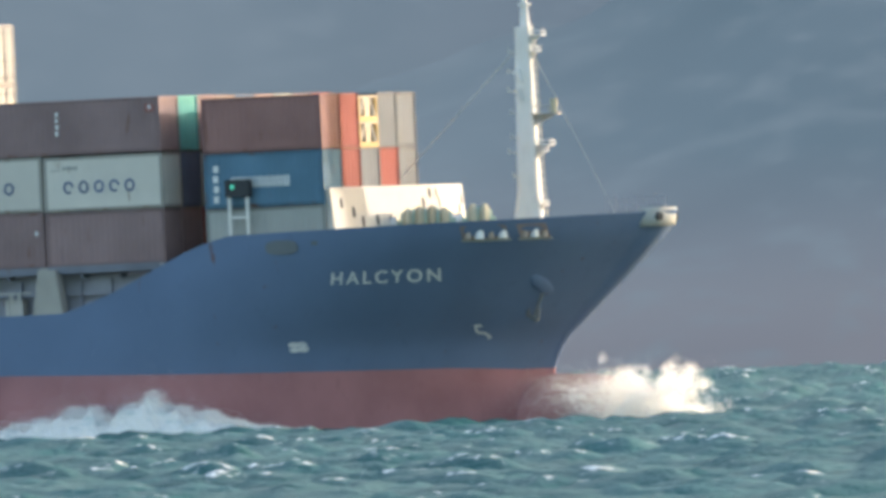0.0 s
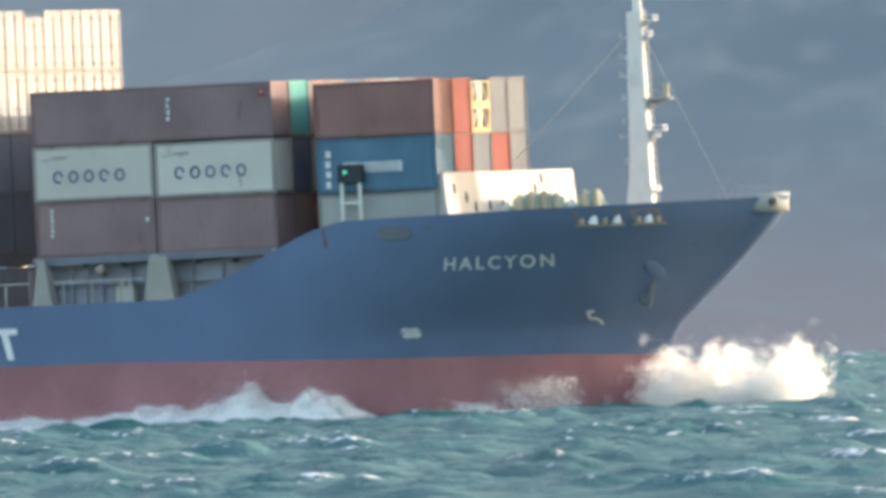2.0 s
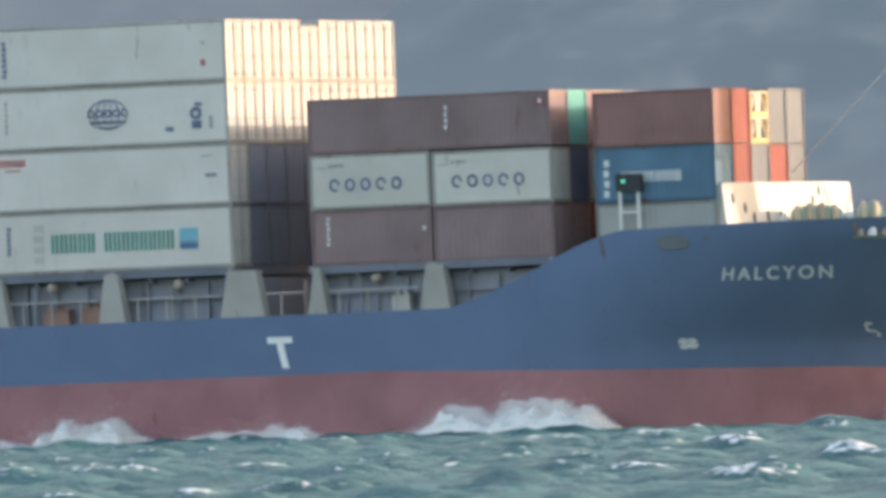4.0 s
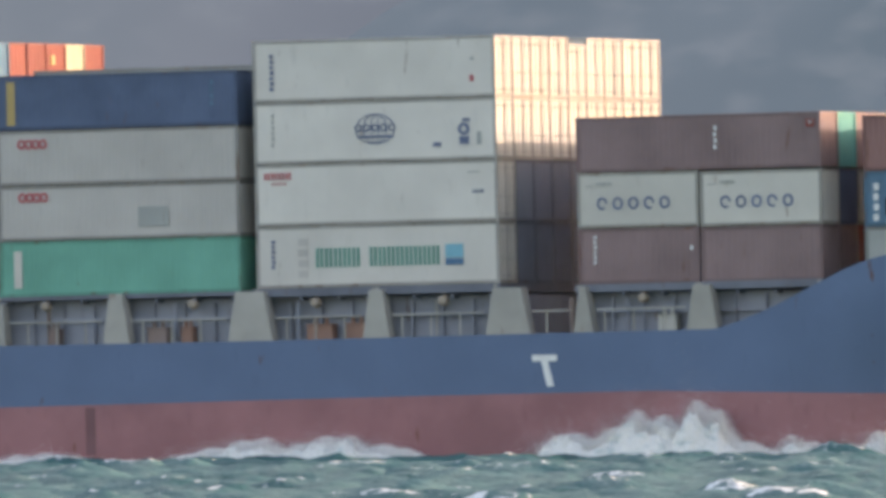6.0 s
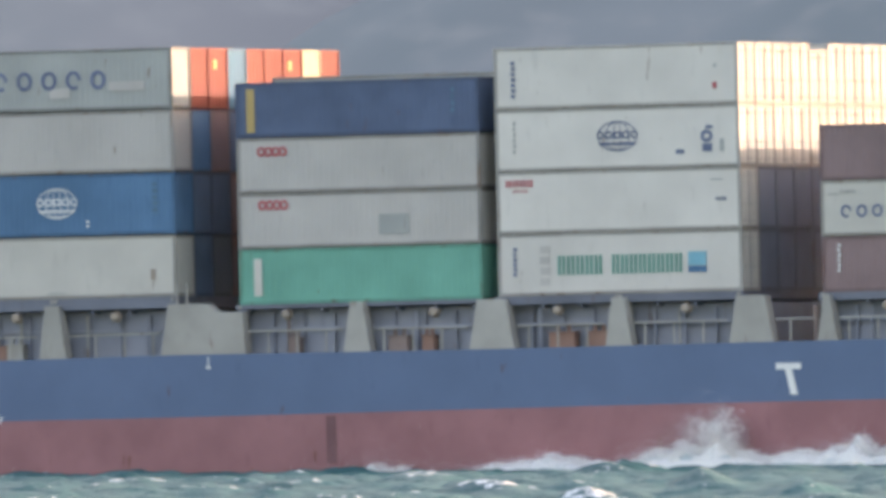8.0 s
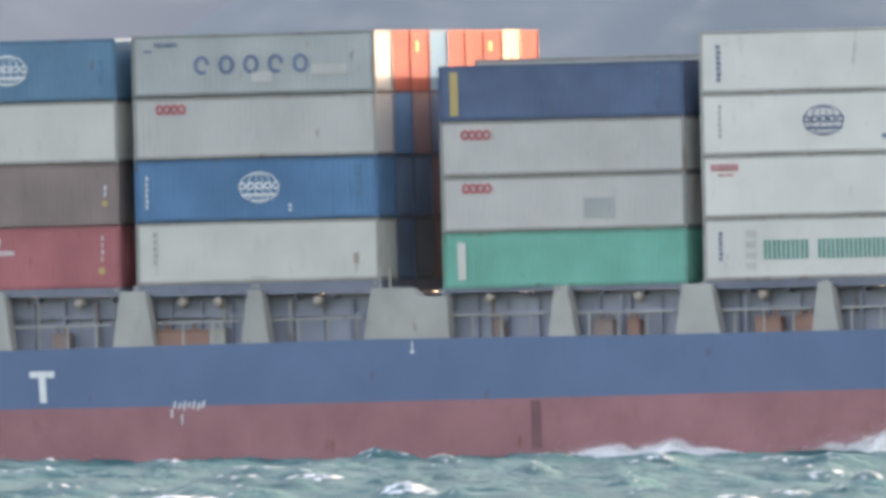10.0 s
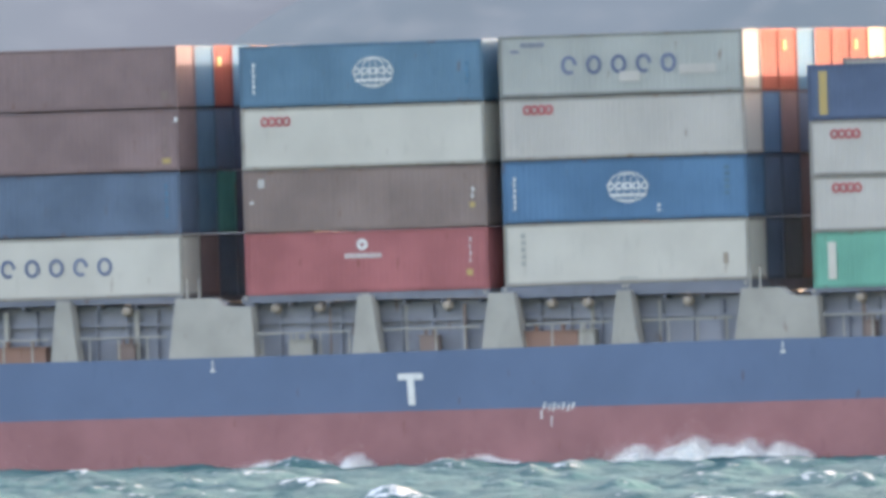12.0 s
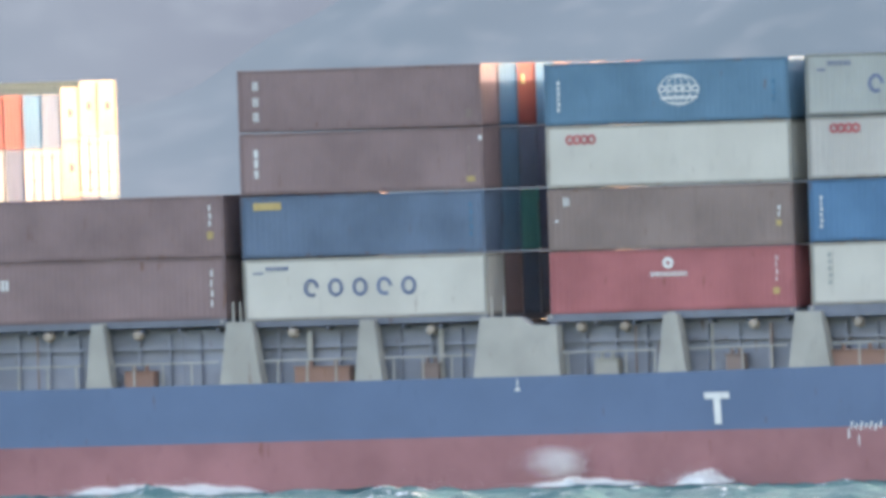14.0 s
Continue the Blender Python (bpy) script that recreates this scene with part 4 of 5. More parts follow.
def stack(x, length, heights, side, front, cols=9, y0=0.0, base=0.0, seed=0, short=(), tall=(), gap=0.022):
    """One bay. side: colours of the near column from the bottom; front: {tier: colours of all columns}. Returns the near column."""
    rng = random.Random(seed)
    pool = ["maroon", "navy", "blue", "brown", "grey", "red", "steelblue", "maroon", "orange", "navy"]
    near = []
    for c in range(cols):
        z = base
        for k, h in enumerate(heights):
            colour = side[k] if c == 0 else (front[k][c] if k in front else rng.choice(pool))
            hh = STD if (c, k) in short else HC if (c, k) in tall else h
            if not colour:
                flat_rack(x, y0 + c * STEP, z, length, 1.22)
                flat_rack(x, y0 + c * STEP, z + 1.23, length, 1.22)
                continue
            ob = container(x, y0 + c * STEP, z, length, hh, colour)
            if k == len(heights) - 1 and c in (2, 6) and colour in ("orange", "red"):
                end_plate(ob, 0.5, 0.95, 1.9, 2.35, "markyellow", length)
            if colour == "cream" and c:
                end_plate(ob, 1.1, 1.5, 1.2, 1.55, "markred", length)
            if c == 0:
                near.append(ob)
            z += hh + gap
    return near


# bay of white refrigerated boxes
s = stack(0, 12.19, [HC] * 4, ["reefer"] * 4, {0: ["reefer"] + ["bluegrey"] * 8, 1: ["reefer"] + ["bluegrey"] * 8, 2: ["reefer"] * 9, 3: ["reefer"] * 9}, seed=1, short={(4, 3)}, base=0.06)
code_column(s[3], 0.95, 0.5, 2.3, "markblue", 7, 0.22)
patch(s[3], 10.9, 11.1, 0.75, 1.05, "markred"), patch(s[3], 10.95, 11.1, 1.75, 1.9, "grey")
globe(s[2], 6.1, 1.55, "markblue"), crest(s[2], 10.55, 1.45), patch(s[2], 9.0, 9.4, 0.65, 0.85, "markblue"), code_column(s[2], 0.95, 0.8, 2.4, "grey", 6, 0.12), patch(s[2], 11.2, 11.4, 0.7, 1.3, "grey")
bars(s[1], 0.45, 1.85, 2.2, 2.52, 4, "markred"), bars(s[1], 0.8, 1.6, 1.95, 2.05, 2, "markred"), bars(s[1], 10.9, 11.5, 1.35, 1.5, 2, "markblue"), patch(s[1], 10.7, 11.3, 2.3, 2.36, "grey")
code_column(s[0], 0.85, 0.9, 2.3, "markblue", 6, 0.2), code_column(s[0], 2.35, 0.4, 2.4, "lightgrey", 4, 0.5)
bars(s[0], 2.95, 5.25, 0.95, 1.85, 5, "markgreen"), bars(s[0], 5.65, 9.25, 0.95, 1.85, 8, "markgreen")
patch(s[0], 9.5, 10.4, 1.25, 1.9, "marksky", "light blue emblem"), patch(s[0], 9.5, 10.4, 0.92, 1.22, "blue", "blue wave emblem")

# bay with green, two grey and a dark blue box
s = stack(-13.0, 12.19, [STD] * 4, ["green", "lightgrey", "lightgrey", "navy"], {3: ["navy", "grey", "grey", "lightgrey", "grey", "lightgrey", "grey", "grey", "grey"]}, seed=2, base=-0.14, tall={(c, 3) for c in range(2, 9)})
patch(s[0], 0.75, 1.15, 0.4, 2.15, "white", "white vertical panel")
red_brand(s[1], 1.05, 2.05), red_brand(s[2], 1.05, 1.95), patch(s[1], 7.1, 8.6, 0.55, 1.5, "grey", "faded grey patch")
patch(s[3], 0.55, 0.95, 0.25, 2.3, "markyellow", "yellow vertical panel"), code_column(s[3], 10.9, 0.9, 2.2, "steelblue", 4)

# bay with grey, light grey, blue and white boxes
s = stack(-28.35, 12.19, [HC] * 4, ["white", "blue", "lightgrey", "grey"],
          {0: ["white", "dullblue", "slate", "maroon", "navy", "brown", "navy", "navy", "navy"], 1: ["blue", "dullblue", "dullblue", "maroon", "navy", "brown", "navy", "navy", "navy"],
           2: ["lightgrey", "blue", "maroon", "dullblue", "maroon", "navy", "navy", "maroon", "navy"],
           3: ["cream", "orange", "orange", "skyblue", "red", "red", "orange", "cream", "orange"]}, seed=3, base=0.22, gap=0.045)
big_brand(s[3], 3.5, 1.45, 1.24, 0.98), patch(s[3], 6.0, 7.0, 0.62, 1.1, "lightgrey"), patch(s[3], 9.0, 10.8, 0.9, 1.35, "lightgrey"), bars(s[3], 1.1, 2.3, 2.35, 2.55, 3, "markblue"), patch(s[3], 0.6, 1.0, 2.1, 2.2, "markblue")
red_brand(s[2], 1.15, 2.35)
globe(s[1], 6.25, 1.55, "mark"), code_column(s[1], 0.6, 0.6, 2.2, "mark", 6, 0.13), code_column(s[1], 11.2, 1.0, 2.5, "steelblue", 5, 0.3), patch(s[1], 7.7, 7.85, 0.4, 0.5, "mark"), patch(s[1], 7.7, 7.85, 0.62, 0.72, "mark")
code_column(s[0], 0.95, 0.9, 2.5, "grey", 5, 0.22), patch(s[0], 10.9, 11.15, 0.8, 1.3, "tan"), patch(s[0], 5.7, 6.6, 0.22, 0.3, "grey")

# bay with crimson, brown, off-white and faded blue boxes
s = stack(-41.35, 12.19, [HC] * 4, ["magenta", "brown", "white", "steelblue"], {3: ["steelblue", "steelblue", "dullblue", "blue", "maroon", "grey", "red", "blue", "grey"], 2: ["white", "brown", "maroon", "navy", "maroon", "navy", "navy", "maroon", "navy"],
           1: ["brown", "dullblue", "maroon", "navy", "navy", "brown", "navy", "navy", "maroon"], 0: ["magenta", "maroon", "dullblue", "navy", "navy", "brown", "navy", "navy", "maroon"]}, seed=4, base=0.03, gap=0.045)
globe(s[3], 6.7, 1.5, "mark"), code_column(s[3], 0.7, 0.6, 2.1, "mark", 6, 0.13), code_column(s[3], 11.4, 0.8, 1.9, "skyblue", 4, 0.15)
red_brand(s[2], 1.0, 2.25)
bars(s[1], 0.75, 1.1, 2.1, 2.5, 1, "mark"), patch(s[1], 11.35, 11.6, 0.9, 1.15, "markyellow"), code_column(s[1], 11.5, 1.3, 1.9, "mark", 2, 0.12), patch(s[1], 0.35, 0.5, 1.35, 1.45, "mark")
sign(s[0], "emblem", "mark", lambda bm: ring(bm, 5.9, 2.25, 0.27, 0.27, 0.16, 16), "white round emblem")
bars(s[0], 5.0, 6.85, 1.62, 1.84, 7, "mark"), patch(s[0], 11.1, 11.4, 0.65, 0.95, "markyellow"), code_column(s[0], 11.3, 1.2, 2.5, "mark", 4, 0.08)

# bay with two maroon boxes over faded blue and off-white
s = stack(-56.7, 12.19, [HC] * 4, ["white", "dullblue", "maroon", "maroon"],
          {3: ["red", "skyblue", "red", "skyblue", "maroon", "navy", "brown", "navy", "red"], 2: ["maroon", "steelblue", "dullblue", "navy", "navy", "maroon", "navy", "brown", "navy"],
           1: ["dullblue", "steelblue", "teal", "navy", "navy", "maroon", "navy", "brown", "navy"], 0: ["white", "maroon", "dullblue", "dullblue", "navy", "maroon", "navy", "brown", "navy"]}, seed=5, base=-0.05, gap=0.065)
for v in (1.95, 1.2, 0.5):
    bars(s[3], 0.72, 1.05, v, v + 0.42, 1, "mark")
for v in (1.75, 1.3, 0.8):
    bars(s[2], 0.7, 0.95, v, v + 0.38, 1, "mark")
patch(s[2], 11.35, 11.75, 0.35, 0.6, "markyellow"), code_column(s[2], 11.5, 0.8, 2.1, "brown", 5, 0.12), patch(s[3], 11.4, 11.7, 0.4, 0.8, "brown"), patch(s[2], 12.0, 12.15, 2.3, 2.5, "mark")
patch(s[1], 0.6, 2.0, 2.25, 2.6, "markyellow", "yellowed brand patch"), code_column(s[1], 11.5, 0.7, 2.4, "skyblue", 5, 0.13)
big_brand(s[0], 3.4, 1.5, 1.22, 0.95), bars(s[0], 1.1, 2.3, 2.35, 2.55, 3, "markblue"), patch(s[0], 0.5, 1.0, 2.2, 2.28, "markblue")

# two-high bay aft of it
s = stack(-69.8, 12.19, [HC] * 2, ["maroon", "maroon"], {1: ["maroon", "brown", "maroon", "navy", "maroon", "red", "maroon", "grey", "maroon"]}, seed=6)
patch(s[1], 11.35, 11.65, 0.85, 1.2, "markyellow"), code_column(s[1], 11.5, 1.4, 2.5, "mark", 3, 0.12), code_column(s[0], 11.5, 0.5, 2.4, "mark", 4, 0.1), bars(s[0], 0.5, 1.3, 1.6, 2.1, 2, "mark")

# tall bay furthest aft
s = stack(-83.55, 12.19, [HC] * 4, ["grey", "maroon", "grey", "red"],
          {2: ["grey", "lightgrey", "grey", "navy", "reefer", "reefer", "cream", "reefer", "reefer"], 3: ["red", "red", "orange", "red", "skyblue", "dullblue", "cream", "cream", "cream"]}, seed=7,
          short={(c, 3) for c in range(0, 9)} | {(c, 2) for c in range(0, 7)} | {(c, 1) for c in range(0, 6)})
stack(-97.0, 12.19, [HC] * 4, ["grey", "maroon", "grey", "grey"], {3: ["grey"] * 7}, cols=7, seed=13, base=-0.2)

# twenty-foot boxes forward
s1 = stack(16.15, 6.058, [STD, STD], ["maroon", "white"], {}, seed=8, base=0.04)
s2 = stack(22.3, 6.058, [STD, STD], ["maroon", "white"], {}, seed=9, base=0.04)
for sx in (s1, s2):
    big_brand(sx[1], 1.25, 1.15, 0.78, 0.66), bars(sx[1], 0.95, 1.75, 2.0, 2.15, 3, "grey"), patch(sx[1], 0.4, 0.8, 1.95, 2.0, "grey")
code_column(s1[0], 0.85, 0.9, 2.3, "mark", 6, 0.16), patch(s1[0], 5.6, 5.75, 1.5, 1.7, "mark")
s = stack(16.15, 12.19, [STD], ["maroon"], {0: ["maroon", "teal", "maroon", "brown", "navy", "maroon", "grey", "maroon", "red"]}, seed=10, base=0.04 + 2 * (STD + 0.022))
code_column(s[0], 6.95, 0.9, 2.1, "mark", 4, 0.16), patch(s[0], 11.5, 11.9, 1.9, 2.25, "orange"), patch(s[0], 11.6, 11.8, 2.0, 2.2, "mark")
s = stack(30.46, 6.058, [STD] * 3, ["grey", "steelblue", "oxide"], {1: ["steelblue", "orange", "slate", "red", "slate"], 2: ["maroon", "orange", "", "slate", "slate"]}, cols=5, y0=0.0, seed=11, base=-0.08)
stack(30.46, 6.058, [STD], ["brown"], {}, cols=2, y0=5 * STEP, seed=12, base=-0.08)
bars(s[1], 1.35, 4.35, 0.95, 1.45, 9, "mark"), code_column(s[1], 0.6, 0.2, 2.1, "mark", 4, 0.28)


# ---- spray and foam: rigid clusters of droplets ----
def spray_material():
    m = bpy.data.materials.new("white sea spray")
    m.use_nodes = True
    nt = m.node_tree
    nt.nodes.remove(nt.nodes["Principled BSDF"])
    d, t, mix = nt.nodes.new("ShaderNodeBsdfDiffuse"), nt.nodes.new("ShaderNodeBsdfTranslucent"), nt.nodes.new("ShaderNodeMixShader")
    d.inputs[0].default_value = (0.965, 0.955, 0.93, 1)
    t.inputs[0].default_value = (0.965, 0.955, 0.93, 1)
    mix.inputs[0].default_value = 0.62
    nt.links.new(d.outputs[0], mix.inputs[1])
    nt.links.new(t.outputs[0], mix.inputs[2])
    nt.links.new(mix.outputs[0], nt.nodes["Material Output"].inputs[0])
    return m


M["spray"] = spray_material()


def foam_material():
    """Aerated white water, broken by streaks of the green sea below."""
    m = bpy.data.materials.new("churned white water")
    m.use_nodes = True
    nt = m.node_tree
    b = nt.nodes["Principled BSDF"]
    col = ramp_mix(nt, noise_fac(nt, 1.5, 0.52, 0.80, (0.6, 1, 2.2), 8), (0.80, 0.775, 0.725), (0.32, 0.43, 0.42))
    nt.links.new(col, b.inputs["Base Color"])
    b.inputs["Roughness"].default_value = 0.9
    b.inputs["Specular IOR Level"].default_value = 0.1
    bump = nt.nodes.new("ShaderNodeBump")
    bump.inputs["Strength"].default_value, bump.inputs["Distance"].default_value = 0.8, 0.12
    nt.links.new(noise_fac(nt, 3.0, 0.2, 0.8, (1, 1, 1), 8), bump.inputs["Height"])
    nt.links.new(bump.outputs[0], b.inputs["Normal"])
    return m


M["foam"] = foam_material()


def flakes(name, centres, sizes, rng):
    """One mesh of many thin drops: a facet each, turned every way."""
    n = len(centres)
    a = rng.normal(size=(n, 3))
    a /= np.linalg.norm(a, axis=1)[:, None]
    b = np.cross(a, rng.normal(size=(n, 3)))
    b /= np.linalg.norm(b, axis=1)[:, None]
    r = sizes[:, None]
    v = np.stack([centres + a * r, centres - 0.5 * a * r + 0.87 * b * r, centres - 0.5 * a * r - 0.87 * b * r], 1).reshape(-1, 3)
    me = bpy.data.meshes.new(name)
    me.vertices.add(len(v))
    me.vertices.foreach_set("co", v.astype(np.float32).ravel())
    me.loops.add(3 * n)
    me.loops.foreach_set("vertex_index", np.arange(3 * n, dtype=np.int32))
    me.polygons.add(n)
    me.polygons.foreach_set("loop_start", np.arange(0, 3 * n, 3, dtype=np.int32))
    me.update(calc_edges=True)
    me.materials.append(M["spray"])
    return me


def field_noise(p, cells, rng):
    """Smooth value noise in -1 to 1 at points p, with so many cells to the unit."""
    grid = rng.uniform(-1, 1, (24, 24, 24))
    q = p * cells + 100.37
    i = np.floor(q).astype(int)
    f = q - i
    f = f * f * (3 - 2 * f)
    total = np.zeros(len(p))
    for dx in (0, 1):
        for dy in (0, 1):
            for dz in (0, 1):
                w = (f[:, 0] if dx else 1 - f[:, 0]) * (f[:, 1] if dy else 1 - f[:, 1]) * (f[:, 2] if dz else 1 - f[:, 2])
                total += w * grid[(i[:, 0] + dx) % 24, (i[:, 1] + dy) % 24, (i[:, 2] + dz) % 24]
    return total


def plume(name, radius, squash, count, seed, label, drift=1.0, thin=0.25):
    """A burst of spray: billowing drops, dense within, ragged at the rim, with mist trailing aft."""
    rng = np.random.default_rng(seed)
    p = rng.uniform(-1.25, 1.25, (count * 6, 3))
    billow = 0.95 - np.linalg.norm(p * (1.0, 1.0, 1.05), axis=1)
    billow += 0.42 * field_noise(p, 2.2, rng) + 0.30 * field_noise(p, 5.0, rng) + 0.2 * field_noise(p, 11.0, rng)
    keep = (billow > 0.12) & (rng.random(len(p)) < np.clip(1.5 - billow, 0.25, 1))
    c, depth = p[keep][:count], billow[keep][:count]
    n = len(c)
    loose = rng.random(n) < thin
    c = c + np.where(loose[:, None], rng.normal(size=(n, 3)) * 0.12, 0)
    c[:, 0] -= np.where(loose, rng.exponential(0.25, n), 0) * drift
    size = np.where(loose, rng.uniform(0.006, 0.016, n), rng.uniform(0.5, 1.0, n) * np.clip(0.016 + 0.14 * (depth - 0.12), 0.016, 0.075))
    ob = new(name, flakes(name, c * (radius * np.array((0.84, 0.75, 0.84 * squash))), size, rng))
    return tagged(ob, label, "spray", kind="stuff")


def foam_bank(length, height, seed):
    """A ridge of churned white water with spray flicked off its crest."""
    rng = np.random.default_rng(seed)
    bumps = [(rng.uniform(-0.4, 0.4), rng.uniform(0.08, 0.2), rng.uniform(0.4, 0.9)) for k in range(6)]
    bumps.append((rng.uniform(-0.2, 0.2), 0.14, 1.0))
    def ridge(u):
        q = np.zeros_like(u)
        for a, w, h in bumps:
            q = np.maximum(q, h * np.exp(-((u - a) / w) ** 2))
        q = (0.30 + 0.70 * q) * np.clip(1 - (2 * np.abs(u)) ** 3, 0, 1)
        return q * (1 + 0.25 * np.sin(u * length * 3.1 + seed) * np.sin(u * length * 1.3))

    n = int(1500 + 3000 * length * max(height, 0.5))
    u = rng.uniform(-0.5, 0.5, n)
    q = ridge(u)
    loose = rng.random(n) < 0.45
    z = q * height * np.where(loose, 0.55 + rng.exponential(0.28, n), 0.3 + 0.78 * rng.random(n))
    x = u * length - np.where(loose, rng.exponential(0.45, n), 0) + rng.normal(size=n) * 0.1
    y = rng.normal(size=n) * 0.4 + 0.1
    size = np.where(loose, rng.uniform(0.008, 0.022, n), rng.uniform(0.02, 0.05, n))
    ob = new("foam_crest", flakes("foam_crest", np.stack([x, y, z - 0.25], -1), size, rng))
    # the churned body under it
    nx, ny = max(12, int(length / 0.11)), 24
    verts = []
    for j in range(ny):
        v = j / (ny - 1)
        yy = -1.5 + 2.3 * v
        bell = max(0.0, math.sin(math.pi * min(v / 1.3, 1))) ** 0.8
        for i in range(nx):
            uu = i / (nx - 1) - 0.5
            top = float(ridge(np.array([uu]))[0]) * height
            lump = noise.noise((uu * length * 0.9, yy * 1.2, seed)) * 0.4 + noise.noise((uu * length * 2.4, yy * 2.6, seed + 9)) * 0.3 + noise.noise((uu * length * 5.6, yy * 5, seed + 4)) * 0.16
            verts.append((uu * length - 0.35 * v, yy, top * bell * (0.78 + lump) - 0.30))
    faces = [(j * nx + i, j * nx + i + 1, (j + 1) * nx + i + 1, (j + 1) * nx + i) for j in range(ny - 1) for i in range(nx - 1)]
    me = bpy.data.meshes.new("foam_body")
    me.from_pydata(verts, [], faces)
    me.shade_smooth()
    link_data("foam_body", me, M["foam"], ob)
    return tagged(ob, "white churned foam breaking along the ship's side", "foam", kind="stuff")


# rows: time, place along the ship, height above the sea (ship's own measure)
PLUMES = [
    (3.75, 1.00, 60000, [(0, 49.0, -1.2), (0.5, 48.9, 2.0), (0.9, 48.4, 2.6), (1.5, 47.2, 1.4), (2.1, 45, -1.5), (2.6, 43, -4.5), (14, 20, -8)]),
    (3.45, 1.00, 58080, [(0, 49.0, -3.6), (0.5, 47.6, 1.5), (1.0, 46.6, 2.4), (1.5, 46.2, 2.6), (2.0, 44.5, -1.9), (2.5, 42, -5), (14, 20, -8)]),
    (3.00, 0.90, 47190, [(0, 49, -4.5), (0.3, 48, -2.6), (0.8, 45.5, 1.3), (1.2, 44.3, 1.9), (1.6, 43.4, 1.2), (2.0, 42, -2.6), (2.5, 40, -5), (14, 20, -8)]),
    (2.85, 0.95, 43560, [(0, 49.9, -1.5), (0.4, 50.6, 0.2), (0.8, 50.3, 1.1), (1.2, 49.2, 1.0), (1.6, 48.4, 0.6), (2.0, 48.2, -0.8), (2.5, 50, -2.6), (3, 49, -5), (14, 20, -8)]),
    (3.00, 0.62, 26300, [(0, 46.3, 0.5), (0.3, 45.2, 0.2), (0.5, 43.8, -0.3), (1.0, 42.5, 0.1), (1.5, 41.4, 0.4), (2.2, 38, -0.5), (3, 31, -2.5), (14, 0, -8)]),
    (2.60, 0.42, 30000, [(0, 45, -3), (0.6, 42.4, -1.2), (1.0, 40.4, 0.0), (1.5, 39.4, 0.0), (2.0, 37, -0.6), (3, 30, -3), (14, 0, -8)]),
    (3.45, 1.00, 54450, [(0, 51, -6), (1.5, 51.5, -3.4), (2.0, 49.2, -0.1), (2.5, 49.4, 0.5), (3.0, 49.4, 0.9), (3.6, 47, -1.2), (4.2, 43, -5), (14, 20, -8)]),
    (2.85, 0.80, 36300, [(0, 50, -6), (2.1, 51, -3.0), (2.6, 47.4, -0.4), (3.0, 44.8, 1.1), (3.4, 43.6, 0.9), (3.9, 43, -0.6), (4.5, 40, -4), (14, 20, -8)]),
    (2.40, 0.60, 25410, [(0, 50, -6), (1.5, 48, -2.4), (2.0, 46.0, -0.5), (2.5, 45.8, -0.9), (3.0, 42.6, 0.2), (3.5, 41.2, -0.8), (4.2, 42, -4), (14, 20, -8)]),
]
MISTS = [(2.0, 1.25, 30000, [(0, 120, -8), (6.3, 32, -3), (6.7, 28, -0.6), (7.0, 24.3, 0.9), (7.5, 18.6, 1.3), (8.0, 11.4, 0.9), (8.4, 6, -1.0), (9, -4, -4), (14, -60, -8)]),
         (1.6, 0.6, 26000, [(0, 80, -8), (13.0, -24, -3), (13.4, -31, -0.6), (13.7, -36, 0.6), (14, -40.2, 0.95)])]
BANKS = [(0.0, 27.0, 1.6, 16), (0.65, 20.5, 2.0, 13), (0.6, 18.0, 2.2, 9), (1.75, 26.5, 0.8, 16), (2.4, 23.0, 1.7, 11), (1.5, 35.0, 1.2, 10), (1.5, 22.0, 0.6, 14), (3.0, 20.0, 2.0, 8), (3.0, 28.0, 1.0, 9), (3.1, 10.0, 0.5, 12), (5.5, 27.8, 2.3, 13), (5.5, 9.5, 1.1, 15), (5.5, -3.0, 0.5, 9),
         (6.5, 23.0, 1.7, 12), (6.75, 15.5, 1.5, 19), (7.0, 23.2, 1.6, 6), (7.5, 18.5, 1.3, 6), (7.5, 10.0, 0.8, 7), (7.5, -22.5, 1.2, 3), (8.2, 8.0, 1.0, 9), (8.1, 16.5, 1.1, 8), (10.5, 2.0, 1.3, 9), (11.0, -2.0, 1.2, 8), (11.0, -24.5, 0.5, 6),
         (12.45, -25.8, 1.25, 7), (12.5, -42.4, 0.9, 1.6), (12.5, -36.0, 0.5, 4), (14.0, -39.0, 0.35, 5), (14.0, -33.2, 0.6, 2.4), (13.4, -50, 0.45, 6), (14.0, -62, 0.4, 5), (9.5, 5.0, 0.6, 9), (4.2, 24.0, 1.6, 10)]
SPRAY = []
for i, (r, sq, n, rows) in enumerate(PLUMES):
    SPRAY.append((plume("bow_spray", r * 1.13, sq, int(n * 1.8), 40 + i, "burst of white sunlit spray thrown up by the bow", thin=0.13 if i < 4 else 0.86 if i == 4 else 0.45), rows))
for i, (r, sq, n, rows) in enumerate(MISTS):
    SPRAY.append((plume("spray_mist", r, sq, n, 71 + i, "thin mist of spray blown off a wave along the hull", thin=0.75 if i == 0 else 0.97), rows))
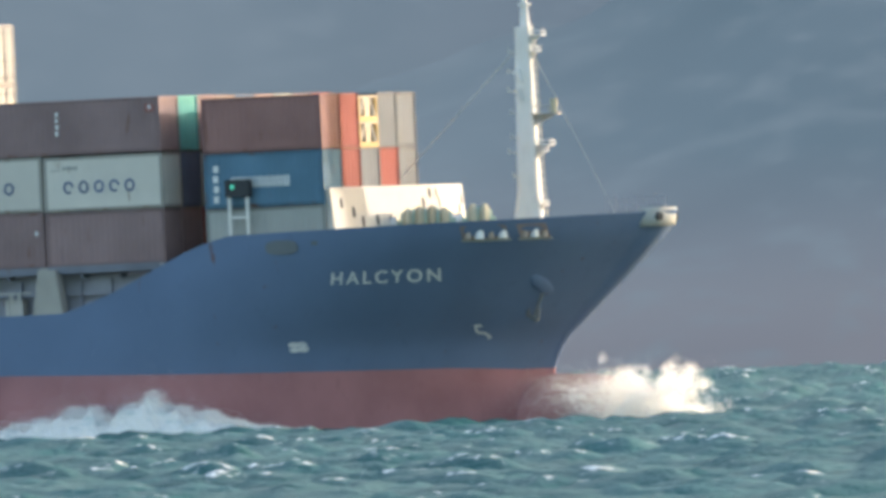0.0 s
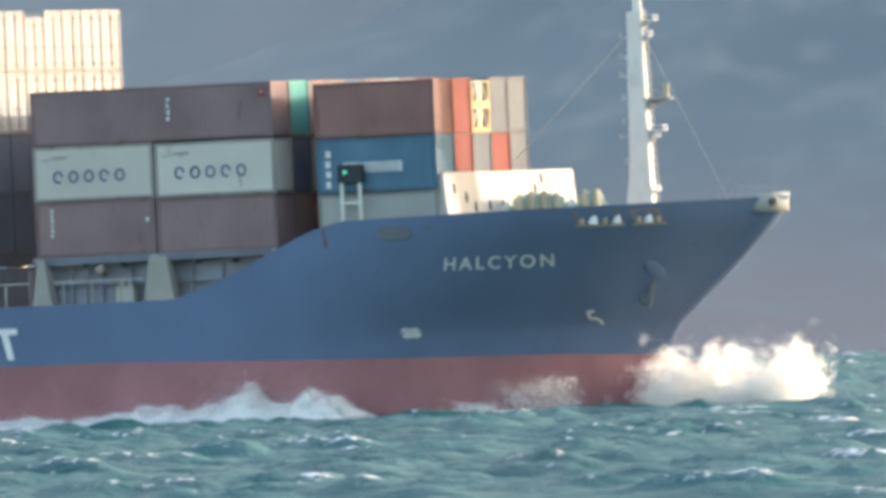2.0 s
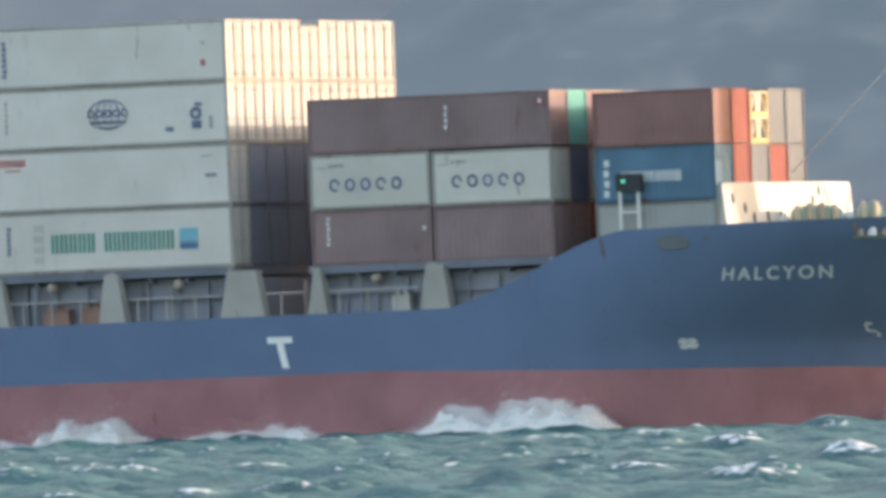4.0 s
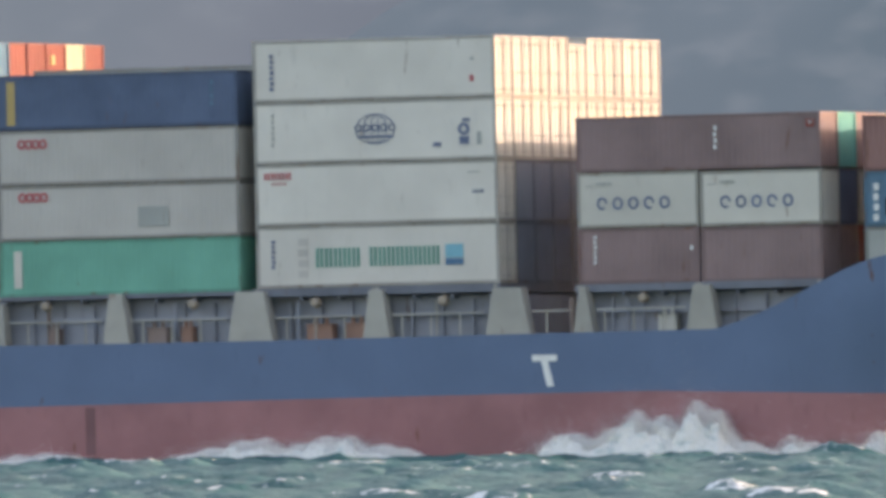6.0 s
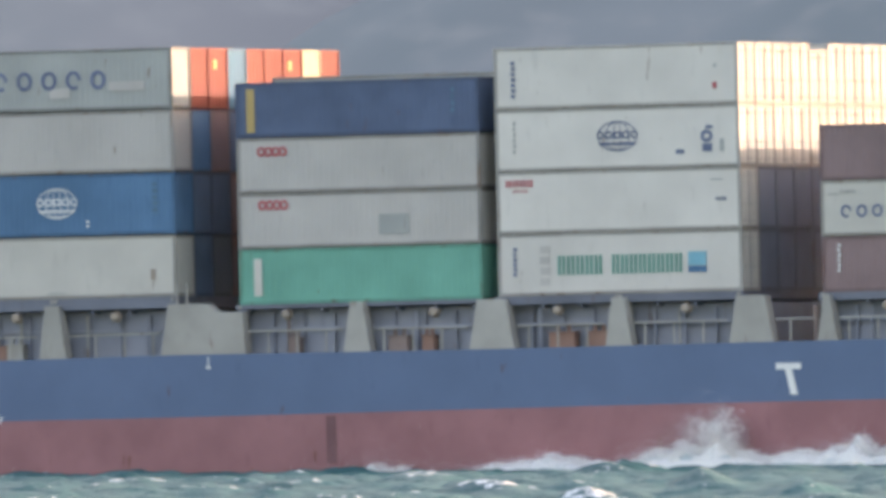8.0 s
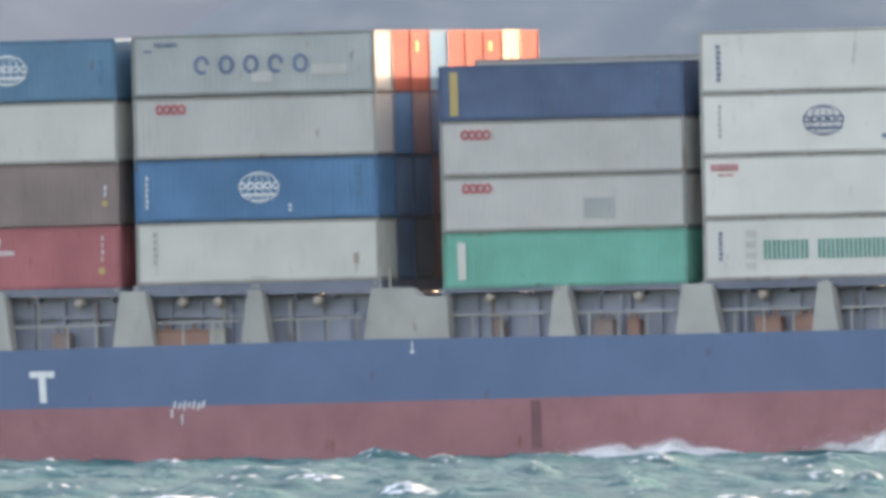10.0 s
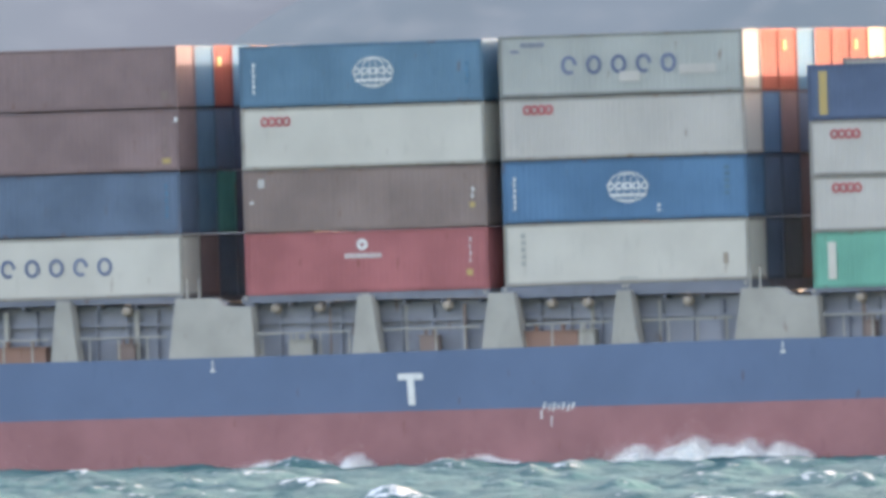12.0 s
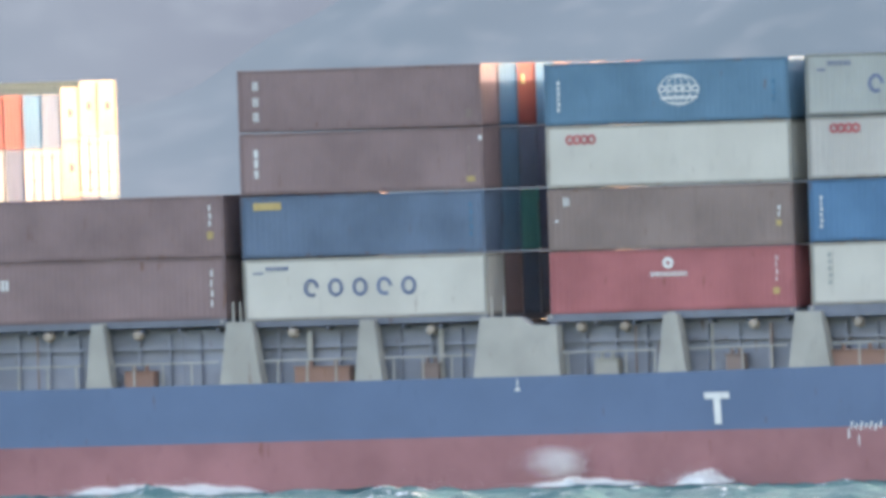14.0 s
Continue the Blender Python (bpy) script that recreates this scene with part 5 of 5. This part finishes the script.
for i, (tp, x, h, length) in enumerate(BANKS):
    rows = [(tp - 1.0, x + 14, -h - 0.9), (tp - 0.45, x + 6.3, 0.2 - 0.35 * h), (tp, x, 0.12), (tp + 0.5, x - 7, 0.1 - 0.1 * h), (tp + 1.0, x - 14, -0.3 * h), (tp + 1.8, x - 25, -h - 1.1)]
    SPRAY.append((foam_bank(length, h, 80 + i), rows))


def spray_row(t, x, z):
    y = -half_breadth(min(x, 42.0), 0.3) - (1.1 if x < 40 else 2.4)
    p = ship_at(t) @ Vector((x + (1.0 if x > 41 else 0), y, 0))
    return (t, Matrix.Translation((p.x, p.y, z)) @ pose(0, 0, 0, 0, 0, 0))


def motions():
    for ob, local in CARGO:
        walk(ob, [(t, ship_at(t, local)) for t, _ in HEEL])
    for ob, rows in SPRAY:
        keys = [spray_row(*r) for r in rows if 0 < r[0] < 14]
        first, last = rows[0], rows[-1]
        if first[0] >= 0:
            keys.insert(0, spray_row(0.0, first[1] + 14 * first[0] * (first[0] < 13), first[2]))
        else:
            a, b = [r for r in rows if r[0] <= 0][-1], [r for r in rows if r[0] > 0][0]
            f = -a[0] / (b[0] - a[0])
            keys.insert(0, spray_row(0.0, a[1] + f * (b[1] - a[1]), a[2] + f * (b[2] - a[2])))
        if last[0] <= 14:
            keys.append(spray_row(14.0, last[1] - 14 * (14 - last[0]), last[2]))
        else:
            a, b = [r for r in rows if r[0] < 14][-1], [r for r in rows if r[0] >= 14][0]
            f = (14 - a[0]) / (b[0] - a[0])
            keys.append(spray_row(14.0, a[1] + f * (b[1] - a[1]), a[2] + f * (b[2] - a[2])))
        seen = {}
        for t, m in keys:
            seen[round(t, 2)] = (t, m)
        walk(ob, [seen[k] for k in sorted(seen)])
    turn = pose(0, 0, 0, 0, 0, VIEW)
    walk(near_waves, [(t, turn @ Matrix.Translation((-3.2 * t, -0.5 * t, 0.08 * math.sin(t * 1.3)))) for t in (0, 2, 4, 6, 8, 10, 12, 14)])
    walk(cross_waves, [(t, turn @ Matrix.Translation((10.0 - 1.2 * t, -1.0 * t, 0.10 * math.sin(t * 1.7 + 1)))) for t in (0, 2, 4, 6, 8, 10, 12, 14)])


motions()
